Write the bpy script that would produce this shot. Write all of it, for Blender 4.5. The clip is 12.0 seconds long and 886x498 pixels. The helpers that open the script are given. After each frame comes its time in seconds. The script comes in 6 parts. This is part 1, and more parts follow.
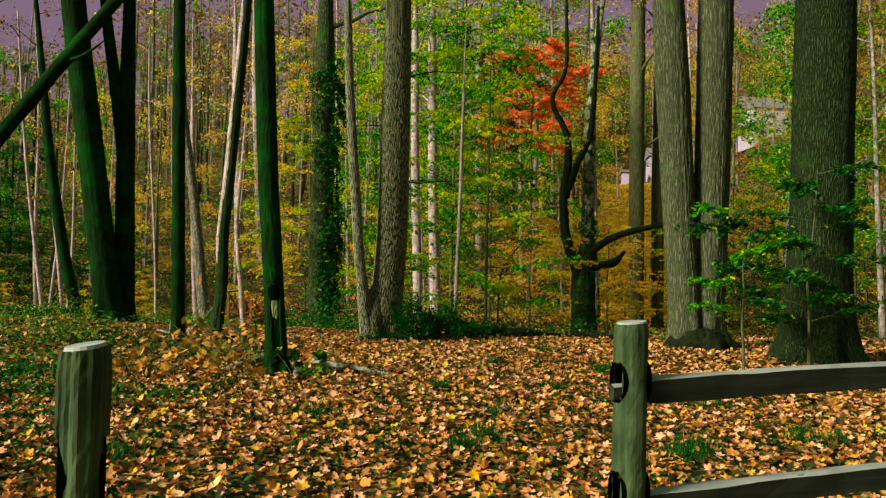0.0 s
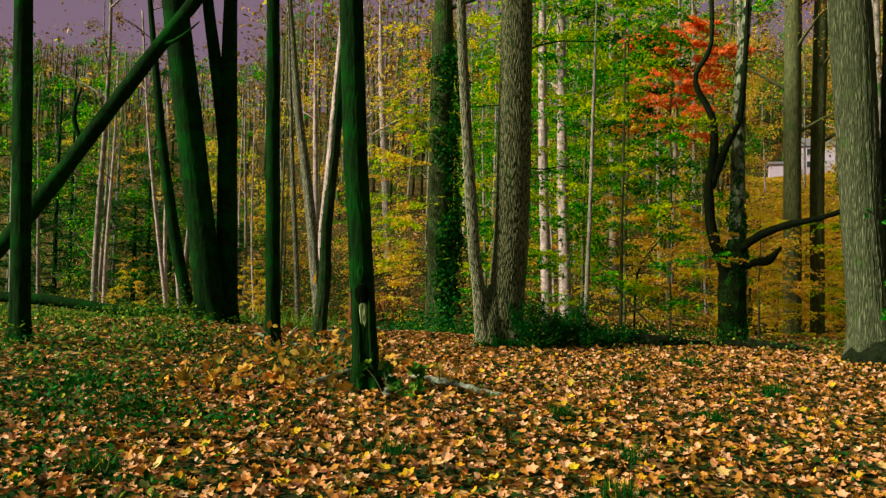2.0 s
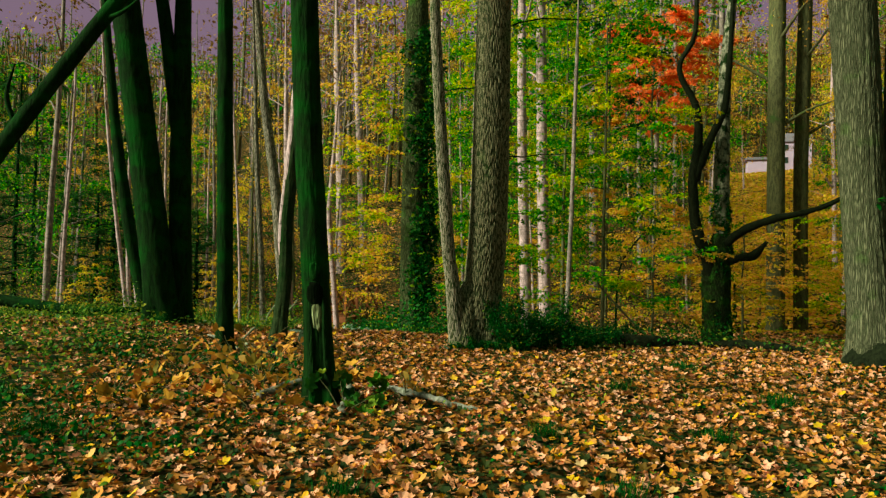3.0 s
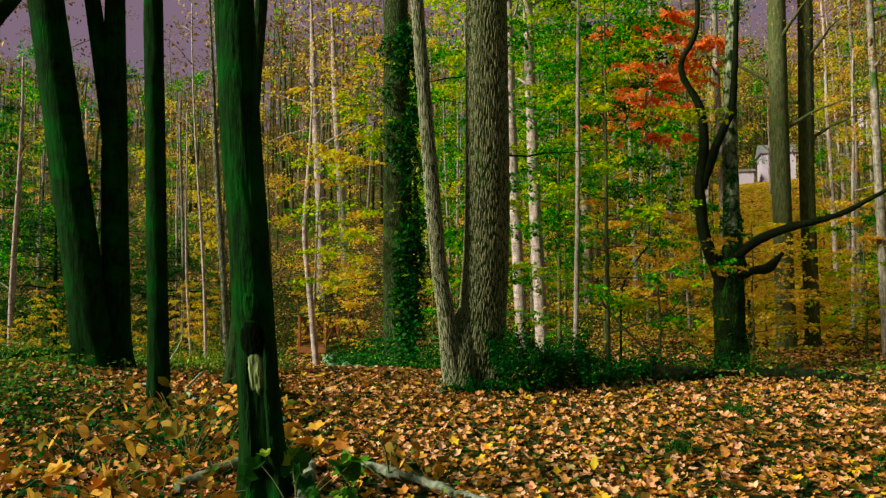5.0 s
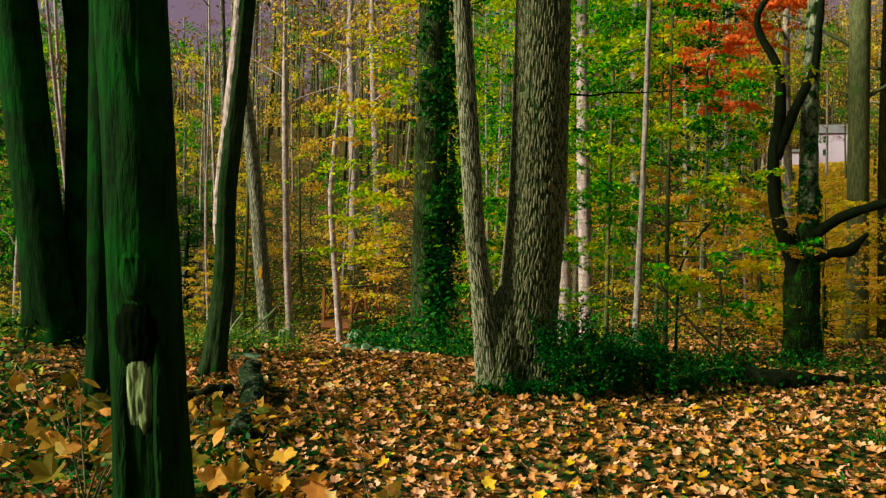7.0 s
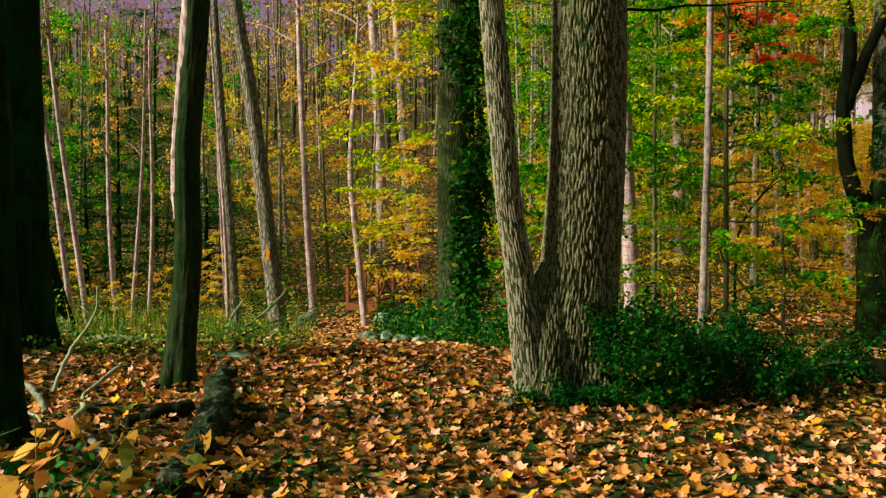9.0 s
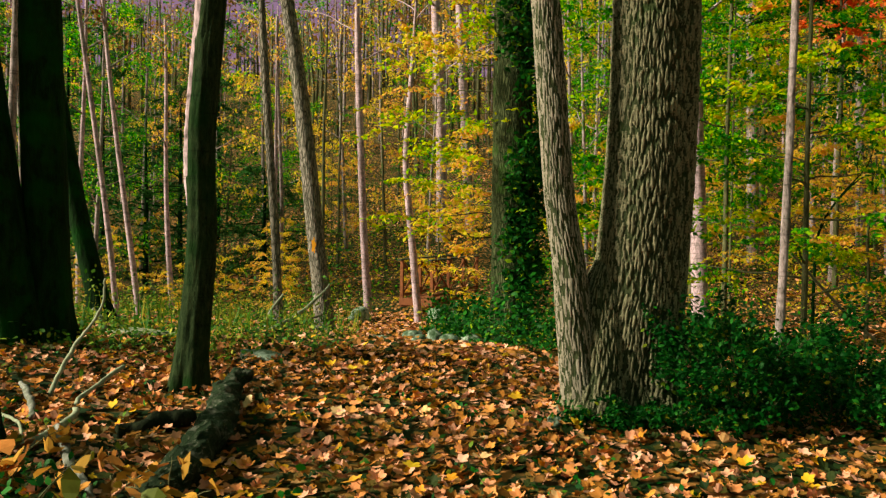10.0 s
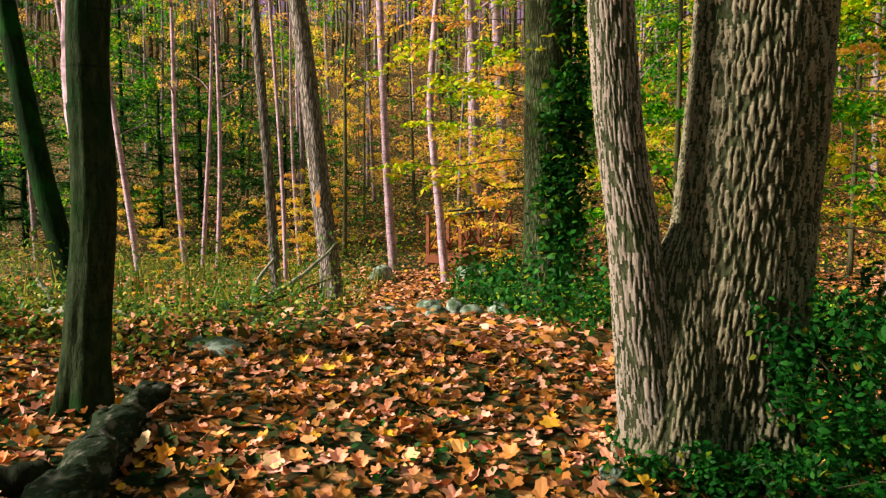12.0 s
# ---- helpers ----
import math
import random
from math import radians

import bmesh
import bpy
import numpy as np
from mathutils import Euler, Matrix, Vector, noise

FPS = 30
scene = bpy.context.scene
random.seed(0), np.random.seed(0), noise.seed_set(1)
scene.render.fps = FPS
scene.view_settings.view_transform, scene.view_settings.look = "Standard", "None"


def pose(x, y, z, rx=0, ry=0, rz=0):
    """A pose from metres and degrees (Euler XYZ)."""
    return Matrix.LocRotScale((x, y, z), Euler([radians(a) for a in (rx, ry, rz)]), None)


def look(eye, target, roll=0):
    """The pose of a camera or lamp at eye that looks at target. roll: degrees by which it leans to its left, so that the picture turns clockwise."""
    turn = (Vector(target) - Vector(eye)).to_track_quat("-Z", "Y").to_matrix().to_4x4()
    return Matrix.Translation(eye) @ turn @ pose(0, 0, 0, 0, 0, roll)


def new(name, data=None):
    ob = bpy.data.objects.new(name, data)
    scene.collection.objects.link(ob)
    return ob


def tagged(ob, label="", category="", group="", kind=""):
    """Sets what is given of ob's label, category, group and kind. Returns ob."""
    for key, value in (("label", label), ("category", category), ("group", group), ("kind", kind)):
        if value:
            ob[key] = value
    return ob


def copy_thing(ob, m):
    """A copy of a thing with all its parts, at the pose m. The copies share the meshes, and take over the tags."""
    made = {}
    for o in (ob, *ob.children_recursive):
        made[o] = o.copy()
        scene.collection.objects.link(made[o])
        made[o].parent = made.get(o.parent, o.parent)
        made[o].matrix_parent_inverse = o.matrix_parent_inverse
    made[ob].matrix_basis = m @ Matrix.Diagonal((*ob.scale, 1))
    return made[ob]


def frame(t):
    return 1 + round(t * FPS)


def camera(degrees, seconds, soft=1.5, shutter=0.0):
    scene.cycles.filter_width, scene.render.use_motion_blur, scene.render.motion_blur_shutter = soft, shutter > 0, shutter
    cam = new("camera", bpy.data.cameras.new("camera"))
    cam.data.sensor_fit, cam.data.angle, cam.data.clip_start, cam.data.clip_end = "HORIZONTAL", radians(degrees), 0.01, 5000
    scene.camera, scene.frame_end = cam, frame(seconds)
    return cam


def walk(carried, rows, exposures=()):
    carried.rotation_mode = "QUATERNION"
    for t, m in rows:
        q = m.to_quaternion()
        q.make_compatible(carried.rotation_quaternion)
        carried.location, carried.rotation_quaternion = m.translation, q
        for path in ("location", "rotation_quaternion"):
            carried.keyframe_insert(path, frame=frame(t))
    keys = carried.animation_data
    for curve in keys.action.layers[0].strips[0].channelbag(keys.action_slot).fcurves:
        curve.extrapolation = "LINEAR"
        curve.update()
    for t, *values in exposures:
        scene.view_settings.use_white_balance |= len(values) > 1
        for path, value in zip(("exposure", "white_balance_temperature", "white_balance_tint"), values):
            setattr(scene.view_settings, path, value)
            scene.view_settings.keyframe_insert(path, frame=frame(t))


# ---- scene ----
cam = camera(58.3, 12.0, 1.35)
METRES, EYE, TILT, LEAN, TURN = 13.158, 1.5, 0.0, 0.0, 0.0
ROWS = [
    (0.0, 0.0, 0.0, 0.0, -0.04, 1.6, -1.33),
    (0.5, 0.0037, 0.0404, -0.0008, 1.96, 1.2, -1.37),
    (1.0, 0.0068, 0.0774, -0.0021, 3.83, 1.27, -1.13),
    (1.5, 0.0078, 0.1157, -0.0024, 5.57, 1.45, -1.02),
    (2.0, 0.0089, 0.1546, -0.0012, 9.5, 1.31, -1.32),
    (2.5, 0.0066, 0.1979, -0.001, 10.17, 1.05, -0.79),
    (3.0, 0.0046, 0.2431, -0.0003, 7.98, 0.98, -1.36),
    (5.0, -0.0265, 0.4278, 0.0024, 6.93, 2.47, 0.15),
    (5.5, -0.0326, 0.4752, 0.0016, 9.32, 2.21, 0.68),
    (6.0, -0.0392, 0.5202, -0.0012, 9.73, 1.2, 0.59),
    (6.5, -0.0437, 0.5681, -0.0015, 9.4, 0.76, -1.36),
    (8.5, -0.0643, 0.7322, -0.0043, 10.68, -0.62, -0.74),
    (9.0, -0.0678, 0.7688, -0.0057, 12.09, -1.1, 0.09),
    (9.5, -0.0677, 0.8003, -0.0055, 15.33, -0.84, -1.08),
    (10.0, -0.0678, 0.8338, -0.0071, 16.67, -1.53, -0.75),
    (10.5, -0.0654, 0.8702, -0.0068, 19.4, -2.8, -0.98),
    (11.0, -0.0666, 0.9063, -0.0084, 21.23, -4.41, -1.42),
    (11.5, -0.0794, 0.9471, -0.0082, 19.51, -5.33, -0.53),
    (12.0, -0.098, 0.9877, -0.0082, 19.29, -5.07, -0.27),
]
walk(cam, [(t, pose(0, 0, EYE, TILT, LEAN, TURN) @ pose(METRES * x, METRES * y, METRES * z, 90 + pitch, roll, yaw)) for t, x, y, z, yaw, pitch, roll in ROWS],
     [(0.0, 0.86, 9100, -76), (3.0, 0.80, 9200, -81), (6.5, 0.82, 9100, -84), (8.5, 1.03, 9200, -69), (10.5, 1.24, 8500, -57), (12.0, 1.50, 7500, -40)])

# ---- world and light ----
SUN_TO = Vector((-0.82, -0.45, 0.53)).normalized()
world = bpy.data.worlds.new("autumn_sky")
scene.world = world
world.use_nodes = True
wn, wl = world.node_tree.nodes, world.node_tree.links
wn.clear()
sky = wn.new("ShaderNodeTexSky")
sky.sky_type = "NISHITA"
sky.sun_disc = False
sky.sun_elevation = math.asin(SUN_TO.z)
sky.sun_rotation = math.atan2(SUN_TO.x, SUN_TO.y)
sky.dust_density = 3.0
veil = wn.new("ShaderNodeMix")
veil.data_type = "RGBA"
veil.inputs[0].default_value = 0.85
veil.inputs[7].default_value = (3.2, 3.9, 3.1, 1)
backg = wn.new("ShaderNodeBackground")
backg.inputs["Strength"].default_value = 0.036
wout = wn.new("ShaderNodeOutputWorld")
wl.new(sky.outputs[0], veil.inputs[6])
wl.new(veil.outputs[2], backg.inputs[0])
wl.new(backg.outputs[0], wout.inputs[0])
sun = new("sun", bpy.data.lights.new("sun", "SUN"))
sun.data.energy = 5.0
sun.data.angle = radians(14)
sun.data.color = (1.0, 0.82, 0.80)
sun.matrix_world = look(SUN_TO * 100, (0, 0, 0))


# ---- small tools ----
def vnoise(x, y, z, seed=0):
    """Smooth value noise, 0 to 1, on arrays."""
    x, y, z = np.broadcast_arrays(np.asarray(x, float), np.asarray(y, float), np.asarray(z, float))
    xi, yi, zi = (np.floor(a).astype(np.int64) for a in (x, y, z))
    fx, fy, fz = x - xi, y - yi, z - zi
    fx, fy, fz = (f * f * (3 - 2 * f) for f in (fx, fy, fz))

    def h(a, b, c):
        n = (a * 374761393 + b * 668265263 + c * 2147483647 + seed * 974711) & 0xFFFFFFFF
        n = ((n ^ (n >> 13)) * 1274126177) & 0xFFFFFFFF
        n = ((n ^ (n >> 16)) * 2246822519) & 0xFFFFFFFF
        return ((n ^ (n >> 15)) & 0xFFFF) / 65535.0

    def mix(a, b, f):
        return a + (b - a) * f

    return mix(mix(mix(h(xi, yi, zi), h(xi + 1, yi, zi), fx), mix(h(xi, yi + 1, zi), h(xi + 1, yi + 1, zi), fx), fy),
               mix(mix(h(xi, yi, zi + 1), h(xi + 1, yi, zi + 1), fx), mix(h(xi, yi + 1, zi + 1), h(xi + 1, yi + 1, zi + 1), fx), fy), fz)


def smooth(a, b, v):
    k = np.clip((np.asarray(v, float) - a) / (b - a), 0, 1)
    return k * k * (3 - 2 * k)


def path_x(y):
    """Middle line of the trodden path beyond the clearing."""
    return np.interp(y, [0, 10, 16, 19, 24, 29, 34], [0.0, -0.8, -2.2, -3.0, -5.2, -7.4, -8.7])


def gz(x, y):
    """Height of the ground."""
    x, y = np.asarray(x, float), np.asarray(y, float)
    z = 0.05 * (vnoise(x * 0.5, y * 0.5, 0, 3) - 0.5) + 0.10 * (vnoise(x * 0.17, y * 0.17, 0, 4) - 0.5)
    lip = 17.6 + 0.12 * np.abs(x + 1)
    z = z - 1.35 * smooth(0, 14, y - lip) + 0.28 * smooth(-4.5, -8, x) * smooth(8, 14, y) * (1 - smooth(16.5, 19.5, y))
    z = z + 0.9 * smooth(37, 56, y)
    bank = np.abs((y - 37.6) - 0.25 * (x + 9) - 1.2 * (vnoise(x * 0.2, 0, 0, 9) - 0.5))
    z = z - 0.75 * (1 - smooth(0.7, 2.2, bank)) * smooth(30, 20, x)
    far = np.sqrt(np.maximum(y - 48, 0) ** 2 + 25) - 5
    side = x / np.maximum(y, 20)
    shelf = 1 - 0.30 * smooth(0.12, 0.22, side) * (1 - smooth(0.32, 0.42, side)) * (1 - smooth(190, 230, y))
    z = z + 0.285 * np.where(y > 48, far, 0) * (1 - 0.35 * smooth(90, 260, y)) * shelf
    z = z + 0.16 * np.clip(y - 190, 0, 200) * smooth(0.02, 0.12, side)
    z = z + 0.10 * np.maximum(np.abs(x) - 22, 0) * smooth(20, 60, y) * (1 - smooth(200, 500, np.abs(x)) * 0.5)
    z = z + 1.2 * (vnoise(x * 0.05, y * 0.05, 0, 6) - 0.5) * smooth(40, 70, y)
    return z


def gz1(x, y):
    return float(gz(x, y))


def mesh_of(name, verts, faces, shade=False):
    """A mesh from an array of corners and an array of triangles or quads."""
    verts, faces = np.asarray(verts, np.float32), np.asarray(faces, np.int32)
    me = bpy.data.meshes.new(name)
    n, k = faces.shape
    me.vertices.add(len(verts))
    me.vertices.foreach_set("co", verts.ravel())
    me.loops.add(n * k)
    me.loops.foreach_set("vertex_index", faces.ravel())
    me.polygons.add(n)
    me.polygons.foreach_set("loop_start", np.arange(0, n * k, k, dtype=np.int32))
    me.polygons.foreach_set("use_smooth", np.full(n, shade))
    me.update(calc_edges=True)
    return me


def joined(pieces):
    """Several (corners, faces) of one kind as one."""
    vs, fs, n = [], [], 0
    for v, f in pieces:
        vs.append(np.asarray(v))
        fs.append(np.asarray(f) + n)
        n += len(v)
    return np.concatenate(vs), np.concatenate(fs)


def thing(name, at, label, category, group="", kind=""):
    ob = new(name)
    ob.empty_display_size = 0.2
    ob.location = at
    return tagged(ob, label, category, group, kind)


def part(name, me, material, parent=None, label="", at=(0, 0, 0)):
    if isinstance(me, bmesh.types.BMesh):
        b, me = me, bpy.data.meshes.new(name)
        b.to_mesh(me)
        b.free()
    me.materials.clear()
    me.materials.append(material)
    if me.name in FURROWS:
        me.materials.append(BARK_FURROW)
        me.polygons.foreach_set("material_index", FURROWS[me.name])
    ob = new(name, me)
    ob.location = at
    if parent:
        ob.parent = parent
    if label:
        tagged(ob, label)
    return ob


def solo(name, me, material, at, label, category, group="", kind=""):
    return tagged(part(name, me, material, None, "", at), label, category, group, kind)


def spline(pts, n, even=True):
    """Catmull-Rom through rows of numbers, resampled to n rows."""
    p = np.asarray(pts, float)
    p = np.vstack([2 * p[0] - p[1], p, 2 * p[-1] - p[-2]])
    m = len(p) - 3
    u = np.linspace(0, m, n)
    i = np.minimum(u.astype(int), m - 1)
    f = (u - i)[:, None]
    a, b, c, d = p[i], p[i + 1], p[i + 2], p[i + 3]
    return 0.5 * (2 * b + (c - a) * f + (2 * a - 5 * b + 4 * c - d) * f ** 2 + (3 * b - 3 * c + d - a) * f ** 3)


def tube(rows, seg=10, cap=True):
    """A limb through rows of x, y, z, radius; rings lie square to its run."""
    rows = np.asarray(rows, float)
    c, r = rows[:, :3], np.maximum(rows[:, 3], 0.002)
    d = np.gradient(c, axis=0)
    d /= np.linalg.norm(d, axis=1)[:, None] + 1e-9
    ref = np.where(np.abs(d[:, 2:3]) < 0.9, np.array([[0, 0, 1.0]]), np.array([[1.0, 0, 0]]))
    if np.abs(d[:, 2]).mean() > 0.75:
        ref = np.tile(np.array([[1.0, 0, 0]]), (len(c), 1))
    elif np.abs(d[:, 2]).mean() <= 0.75:
        ref = np.tile(np.array([[0.05, 0.02, 1.0]]), (len(c), 1))
    a = np.cross(ref, d)
    a /= np.linalg.norm(a, axis=1)[:, None] + 1e-9
    b = np.cross(d, a)
    th = np.linspace(0, 2 * np.pi, seg, endpoint=False)
    v = c[:, None] + r[:, None, None] * (np.cos(th)[None, :, None] * a[:, None] + np.sin(th)[None, :, None] * b[:, None])
    n = len(c)
    v = v.reshape(-1, 3)
    i = np.arange(n - 1)[:, None] * seg
    j = np.arange(seg)[None]
    k = (j + 1) % seg
    f = np.stack([i + j, i + k, i + seg + k, i + seg + j], -1).reshape(-1, 4)
    if cap:
        v = np.vstack([v, c[:1], c[-1:]])
        e, jj, kk = n * seg, np.arange(seg), (np.arange(seg) + 1) % seg
        lo = np.stack([kk, jj, np.full(seg, e), np.full(seg, e)], -1)
        hi = np.stack([(n - 1) * seg + jj, (n - 1) * seg + kk, np.full(seg, e + 1), np.full(seg, e + 1)], -1)
        f = np.vstack([f, lo, hi])
    return v, f


def tri_faces(f):
    """Quads as triangles, dropping the empty halves of caps."""
    t = np.vstack([f[:, [0, 1, 2]], f[:, [0, 2, 3]]])
    return t[(t[:, 0] != t[:, 1]) & (t[:, 1] != t[:, 2]) & (t[:, 0] != t[:, 2])]


def tube_mesh(name, rows, seg=10, n=0):
    if n:
        rows = spline(rows, n)
    v, f = tube(rows, seg)
    return mesh_of(name, v, tri_faces(f), True)


def girth(r, r0, th, z, flare, lobes, seed, wobble=0.03):
    """Radius of a trunk round its turn and along its height, without the bark's furrows."""
    up = np.maximum(z, 0)
    rad = r * (1 + flare * np.exp(-up / (0.16 + 0.6 * r0)) * (0.65 + 0.55 * np.cos(lobes * th + seed + 1.3 * np.sin(th + seed))))
    return rad * (1 + wobble * 2 * (vnoise(np.cos(th) * 1.3 + seed, np.sin(th) * 1.3, z * 0.7, seed) - 0.5))


def plate_relief(th, z, r, cell, tall, seed):
    """How deep a furrow runs, 0 to 1, between staggered upright bark plates round a trunk."""
    n = max(6, int(round(2 * math.pi * r / cell)))
    jag = 0.6 * (vnoise(np.cos(th) * r * 16, np.sin(th) * r * 16, z * 11, seed) - 0.5) + 0.5 * (vnoise(np.cos(th) * r * 36, np.sin(th) * r * 36, z * 30, seed + 3) - 0.5) + 0.35 * (vnoise(np.cos(th) * r * 75, np.sin(th) * r * 75, z * 60, seed + 1) - 0.5)
    v = z / tall + 0.5 * jag
    u = th / (2 * math.pi) * n + jag + 0.35 * v
    near, second = np.full(v.shape, 9.0), np.full(v.shape, 9.0)
    ui, vi = np.floor(u), np.floor(v)
    for a in (-1, 0, 1):
        for b in (-2, -1, 0, 1):
            cu, cv = ui + a, vi + b
            lift = np.mod(np.sin(np.mod(cu, n) * 91.17 + seed) * 9631.73, 1)
            hu = np.mod(np.sin(np.mod(cu, n) * 12.9898 + cv * 78.233 + seed) * 43758.5453, 1)
            hv = np.mod(np.sin(np.mod(cu, n) * 39.346 + cv * 11.135 + seed) * 24634.6345, 1)
            d = np.hypot(cu + 0.2 + 0.6 * hu - u, 0.5 * (cv + lift + 0.8 * hv - v))
            second = np.minimum(second, np.maximum(near, d))
            near = np.minimum(near, d)
    return 1 - smooth(0.02, 0.30, second - near)


FURROWS = {}


def trunk_mesh(name, rows, seg=24, step=0.12, bark=0.01, plates=4.0, stretch=1.6, flare=0.5, lobes=5, seed=0, fine_to=99.0, wobble=0.03, cells=None):
    """An upright trunk through rows of x, y, z, radius (local): root flare, furrowed bark in true relief."""
    rows = np.asarray(rows, float)
    top, z0 = rows[-1, 2], rows[0, 2]
    zs = [z0]
    while zs[-1] < top:
        zs.append(zs[-1] + (step if zs[-1] < fine_to else max(step, 0.04 if cells and zs[-1] < 2 * fine_to else 0.35)))
    zs = np.array(zs)
    zs[-1] = top
    dense = spline(rows, 200)
    cx, cy, r = (np.interp(zs, dense[:, 2], dense[:, i]) for i in (0, 1, 3))
    th = np.linspace(0, 2 * np.pi, seg, endpoint=False)[None]
    z = zs[:, None]
    rad = girth(r[:, None], r[0], th, z, flare, lobes, seed, wobble)
    k = plates * np.maximum(r.mean(), 0.02) / 0.3
    wv = 0.5 * vnoise(np.cos(th) * k * 0.4, np.sin(th) * k * 0.4, z * stretch * 1.5, seed + 7)
    n1 = vnoise(np.cos(th + 0.10 * wv) * k * 2, np.sin(th + 0.10 * wv) * k * 2, z * stretch, seed + 1)
    n2 = vnoise(np.cos(th) * k * 3.3, np.sin(th) * k * 3.3, z * stretch * 2.3, seed + 2)
    n3 = vnoise(np.cos(th) * k * 7, np.sin(th) * k * 7, z * stretch * 9, seed + 5)
    rad = rad - bark * (1 - smooth(0.0, 0.20, np.abs(n1 - 0.5))) - 0.6 * bark * (1 - smooth(0.0, 0.16, np.abs(n2 - 0.5))) + 0.5 * bark * (n3 - 0.5)
    if cells:
        cell, tall, deep = cells
        dips = plate_relief(th + 0 * z, z + 0 * th, float(r[: max(4, len(r) // 3)].mean()), cell, tall, seed)
        rad = rad - deep * dips + 0.35 * deep * (n3 - 0.5)
    v = np.stack([cx[:, None] + rad * np.cos(th), cy[:, None] + rad * np.sin(th), z + 0 * th], -1).reshape(-1, 3)
    n = len(zs)
    i, j = np.arange(n - 1)[:, None] * seg, np.arange(seg)[None]
    kk = (j + 1) % seg
    f = np.stack([i + j, i + kk, i + seg + kk, i + seg + j], -1).reshape(-1, 4)
    me = mesh_of(name, v, f, True)
    # Faces down in the furrows take the darker bark, which deepens their shade.
    if cells:
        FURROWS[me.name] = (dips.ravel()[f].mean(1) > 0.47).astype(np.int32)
    return me


# ---- leaf shapes: corners (x across, y along, z up) and triangles ----
def fan(outline, cup=0.0):
    o = np.array([(x, y, cup * (abs(x) * 0.7 + (y - 0.3) ** 2)) for x, y in outline], float)
    v = np.vstack([[0, 0.28, 0.0], o])
    n = len(o)
    f = np.array([(0, 1 + i, 1 + (i + 1) % n) for i in range(n)])
    return v - [0, 0.3, 0], f


MAPLE = fan([(0, 0.0), (0.30, -0.16), (0.46, 0.02), (0.40, 0.16), (0.66, 0.38), (0.44, 0.56), (0.24, 0.58), (0.02, 0.92), (-0.26, 0.60), (-0.50, 0.60), (-0.60, 0.34), (-0.40, 0.14), (-0.44, -0.02), (-0.26, -0.14)], 0.6)
OAK = fan([(0, -0.05), (0.22, 0.12), (0.17, 0.28), (0.36, 0.48), (0.24, 0.62), (0.22, 0.88), (0, 1.0), (-0.22, 0.85), (-0.26, 0.60), (-0.36, 0.42), (-0.17, 0.28), (-0.20, 0.1)], 0.5)
OVAL = (np.array([(0, -0.5, 0), (0.27, -0.12, 0.05), (0.22, 0.22, 0.03), (0, 0.55, -0.05), (-0.22, 0.22, 0.03), (-0.27, -0.12, 0.05)], float),
        np.array([(0, 1, 5), (1, 2, 5), (2, 4, 5), (2, 3, 4)]))
DIAMOND = (np.array([(0, -0.5, 0), (0.27, 0.0, 0.05), (0, 0.55, -0.05), (-0.27, 0.0, 0.05)], float), np.array([(0, 1, 3), (1, 2, 3)]))
BLADE = (np.array([(-0.022, 0, 0), (0.022, 0, 0), (0.018, 0.5, 0.06), (-0.018, 0.5, 0.06), (0, 1.0, 0.28)], float), np.array([(0, 1, 2), (0, 2, 3), (3, 2, 4)]))


def leaves(shape, at, size, rng, tilt=0.5, yaw=None, pitch=None):
    """Many leaves of one shape: at their places, turned about z, tilted at random."""
    tv, tf = shape
    at = np.asarray(at, float)
    n, k = len(at), len(tv)
    yaw = rng.uniform(0, 2 * np.pi, n) if yaw is None else yaw
    px = rng.normal(0, tilt, n) if pitch is None else pitch
    ry = rng.normal(0, tilt, n)
    cy, sy, cp, sp, cr, sr = np.cos(yaw), np.sin(yaw), np.cos(px), np.sin(px), np.cos(ry), np.sin(ry)
    bend = rng.uniform(0.2, 1.9, n)[:, None]
    x = np.repeat(tv[None, :, 0], n, 0)
    y = np.repeat(tv[None, :, 1], n, 0)
    z = tv[None, :, 2] * bend
    x, z = x * cr[:, None] + z * sr[:, None], -x * sr[:, None] + z * cr[:, None]
    y, z = y * cp[:, None] - z * sp[:, None], y * sp[:, None] + z * cp[:, None]
    x, y = x * cy[:, None] - y * sy[:, None], x * sy[:, None] + y * cy[:, None]
    v = np.stack([x, y, z], -1) * np.asarray(size).reshape(-1, 1, 1) + at[:, None]
    f = tf[None] + (np.arange(n) * k)[:, None, None]
    return v.reshape(-1, 3), f.reshape(-1, 3)


# ---- materials ----
def nodes_of(name):
    m = bpy.data.materials.new(name)
    m.use_nodes = True
    nt = m.node_tree
    nt.nodes.clear()
    out = nt.nodes.new("ShaderNodeOutputMaterial")
    bs = nt.nodes.new("ShaderNodeBsdfPrincipled")
    nt.links.new(bs.outputs[0], out.inputs[0])
    return m, nt, bs, out


def coords(nt, scale=(1, 1, 1), which="Object"):
    tc = nt.nodes.new("ShaderNodeTexCoord")
    mp = nt.nodes.new("ShaderNodeMapping")
    mp.inputs["Scale"].default_value = scale
    nt.links.new(tc.outputs[which], mp.inputs[0])
    return mp.outputs[0]


def noise_tex(nt, vec, scale, detail=4, rough=0.6):
    n = nt.nodes.new("ShaderNodeTexNoise")
    n.inputs["Scale"].default_value = scale
    n.inputs["Detail"].default_value = detail
    n.inputs["Roughness"].default_value = rough
    nt.links.new(vec, n.inputs["Vector"])
    return n.outputs["Fac"]


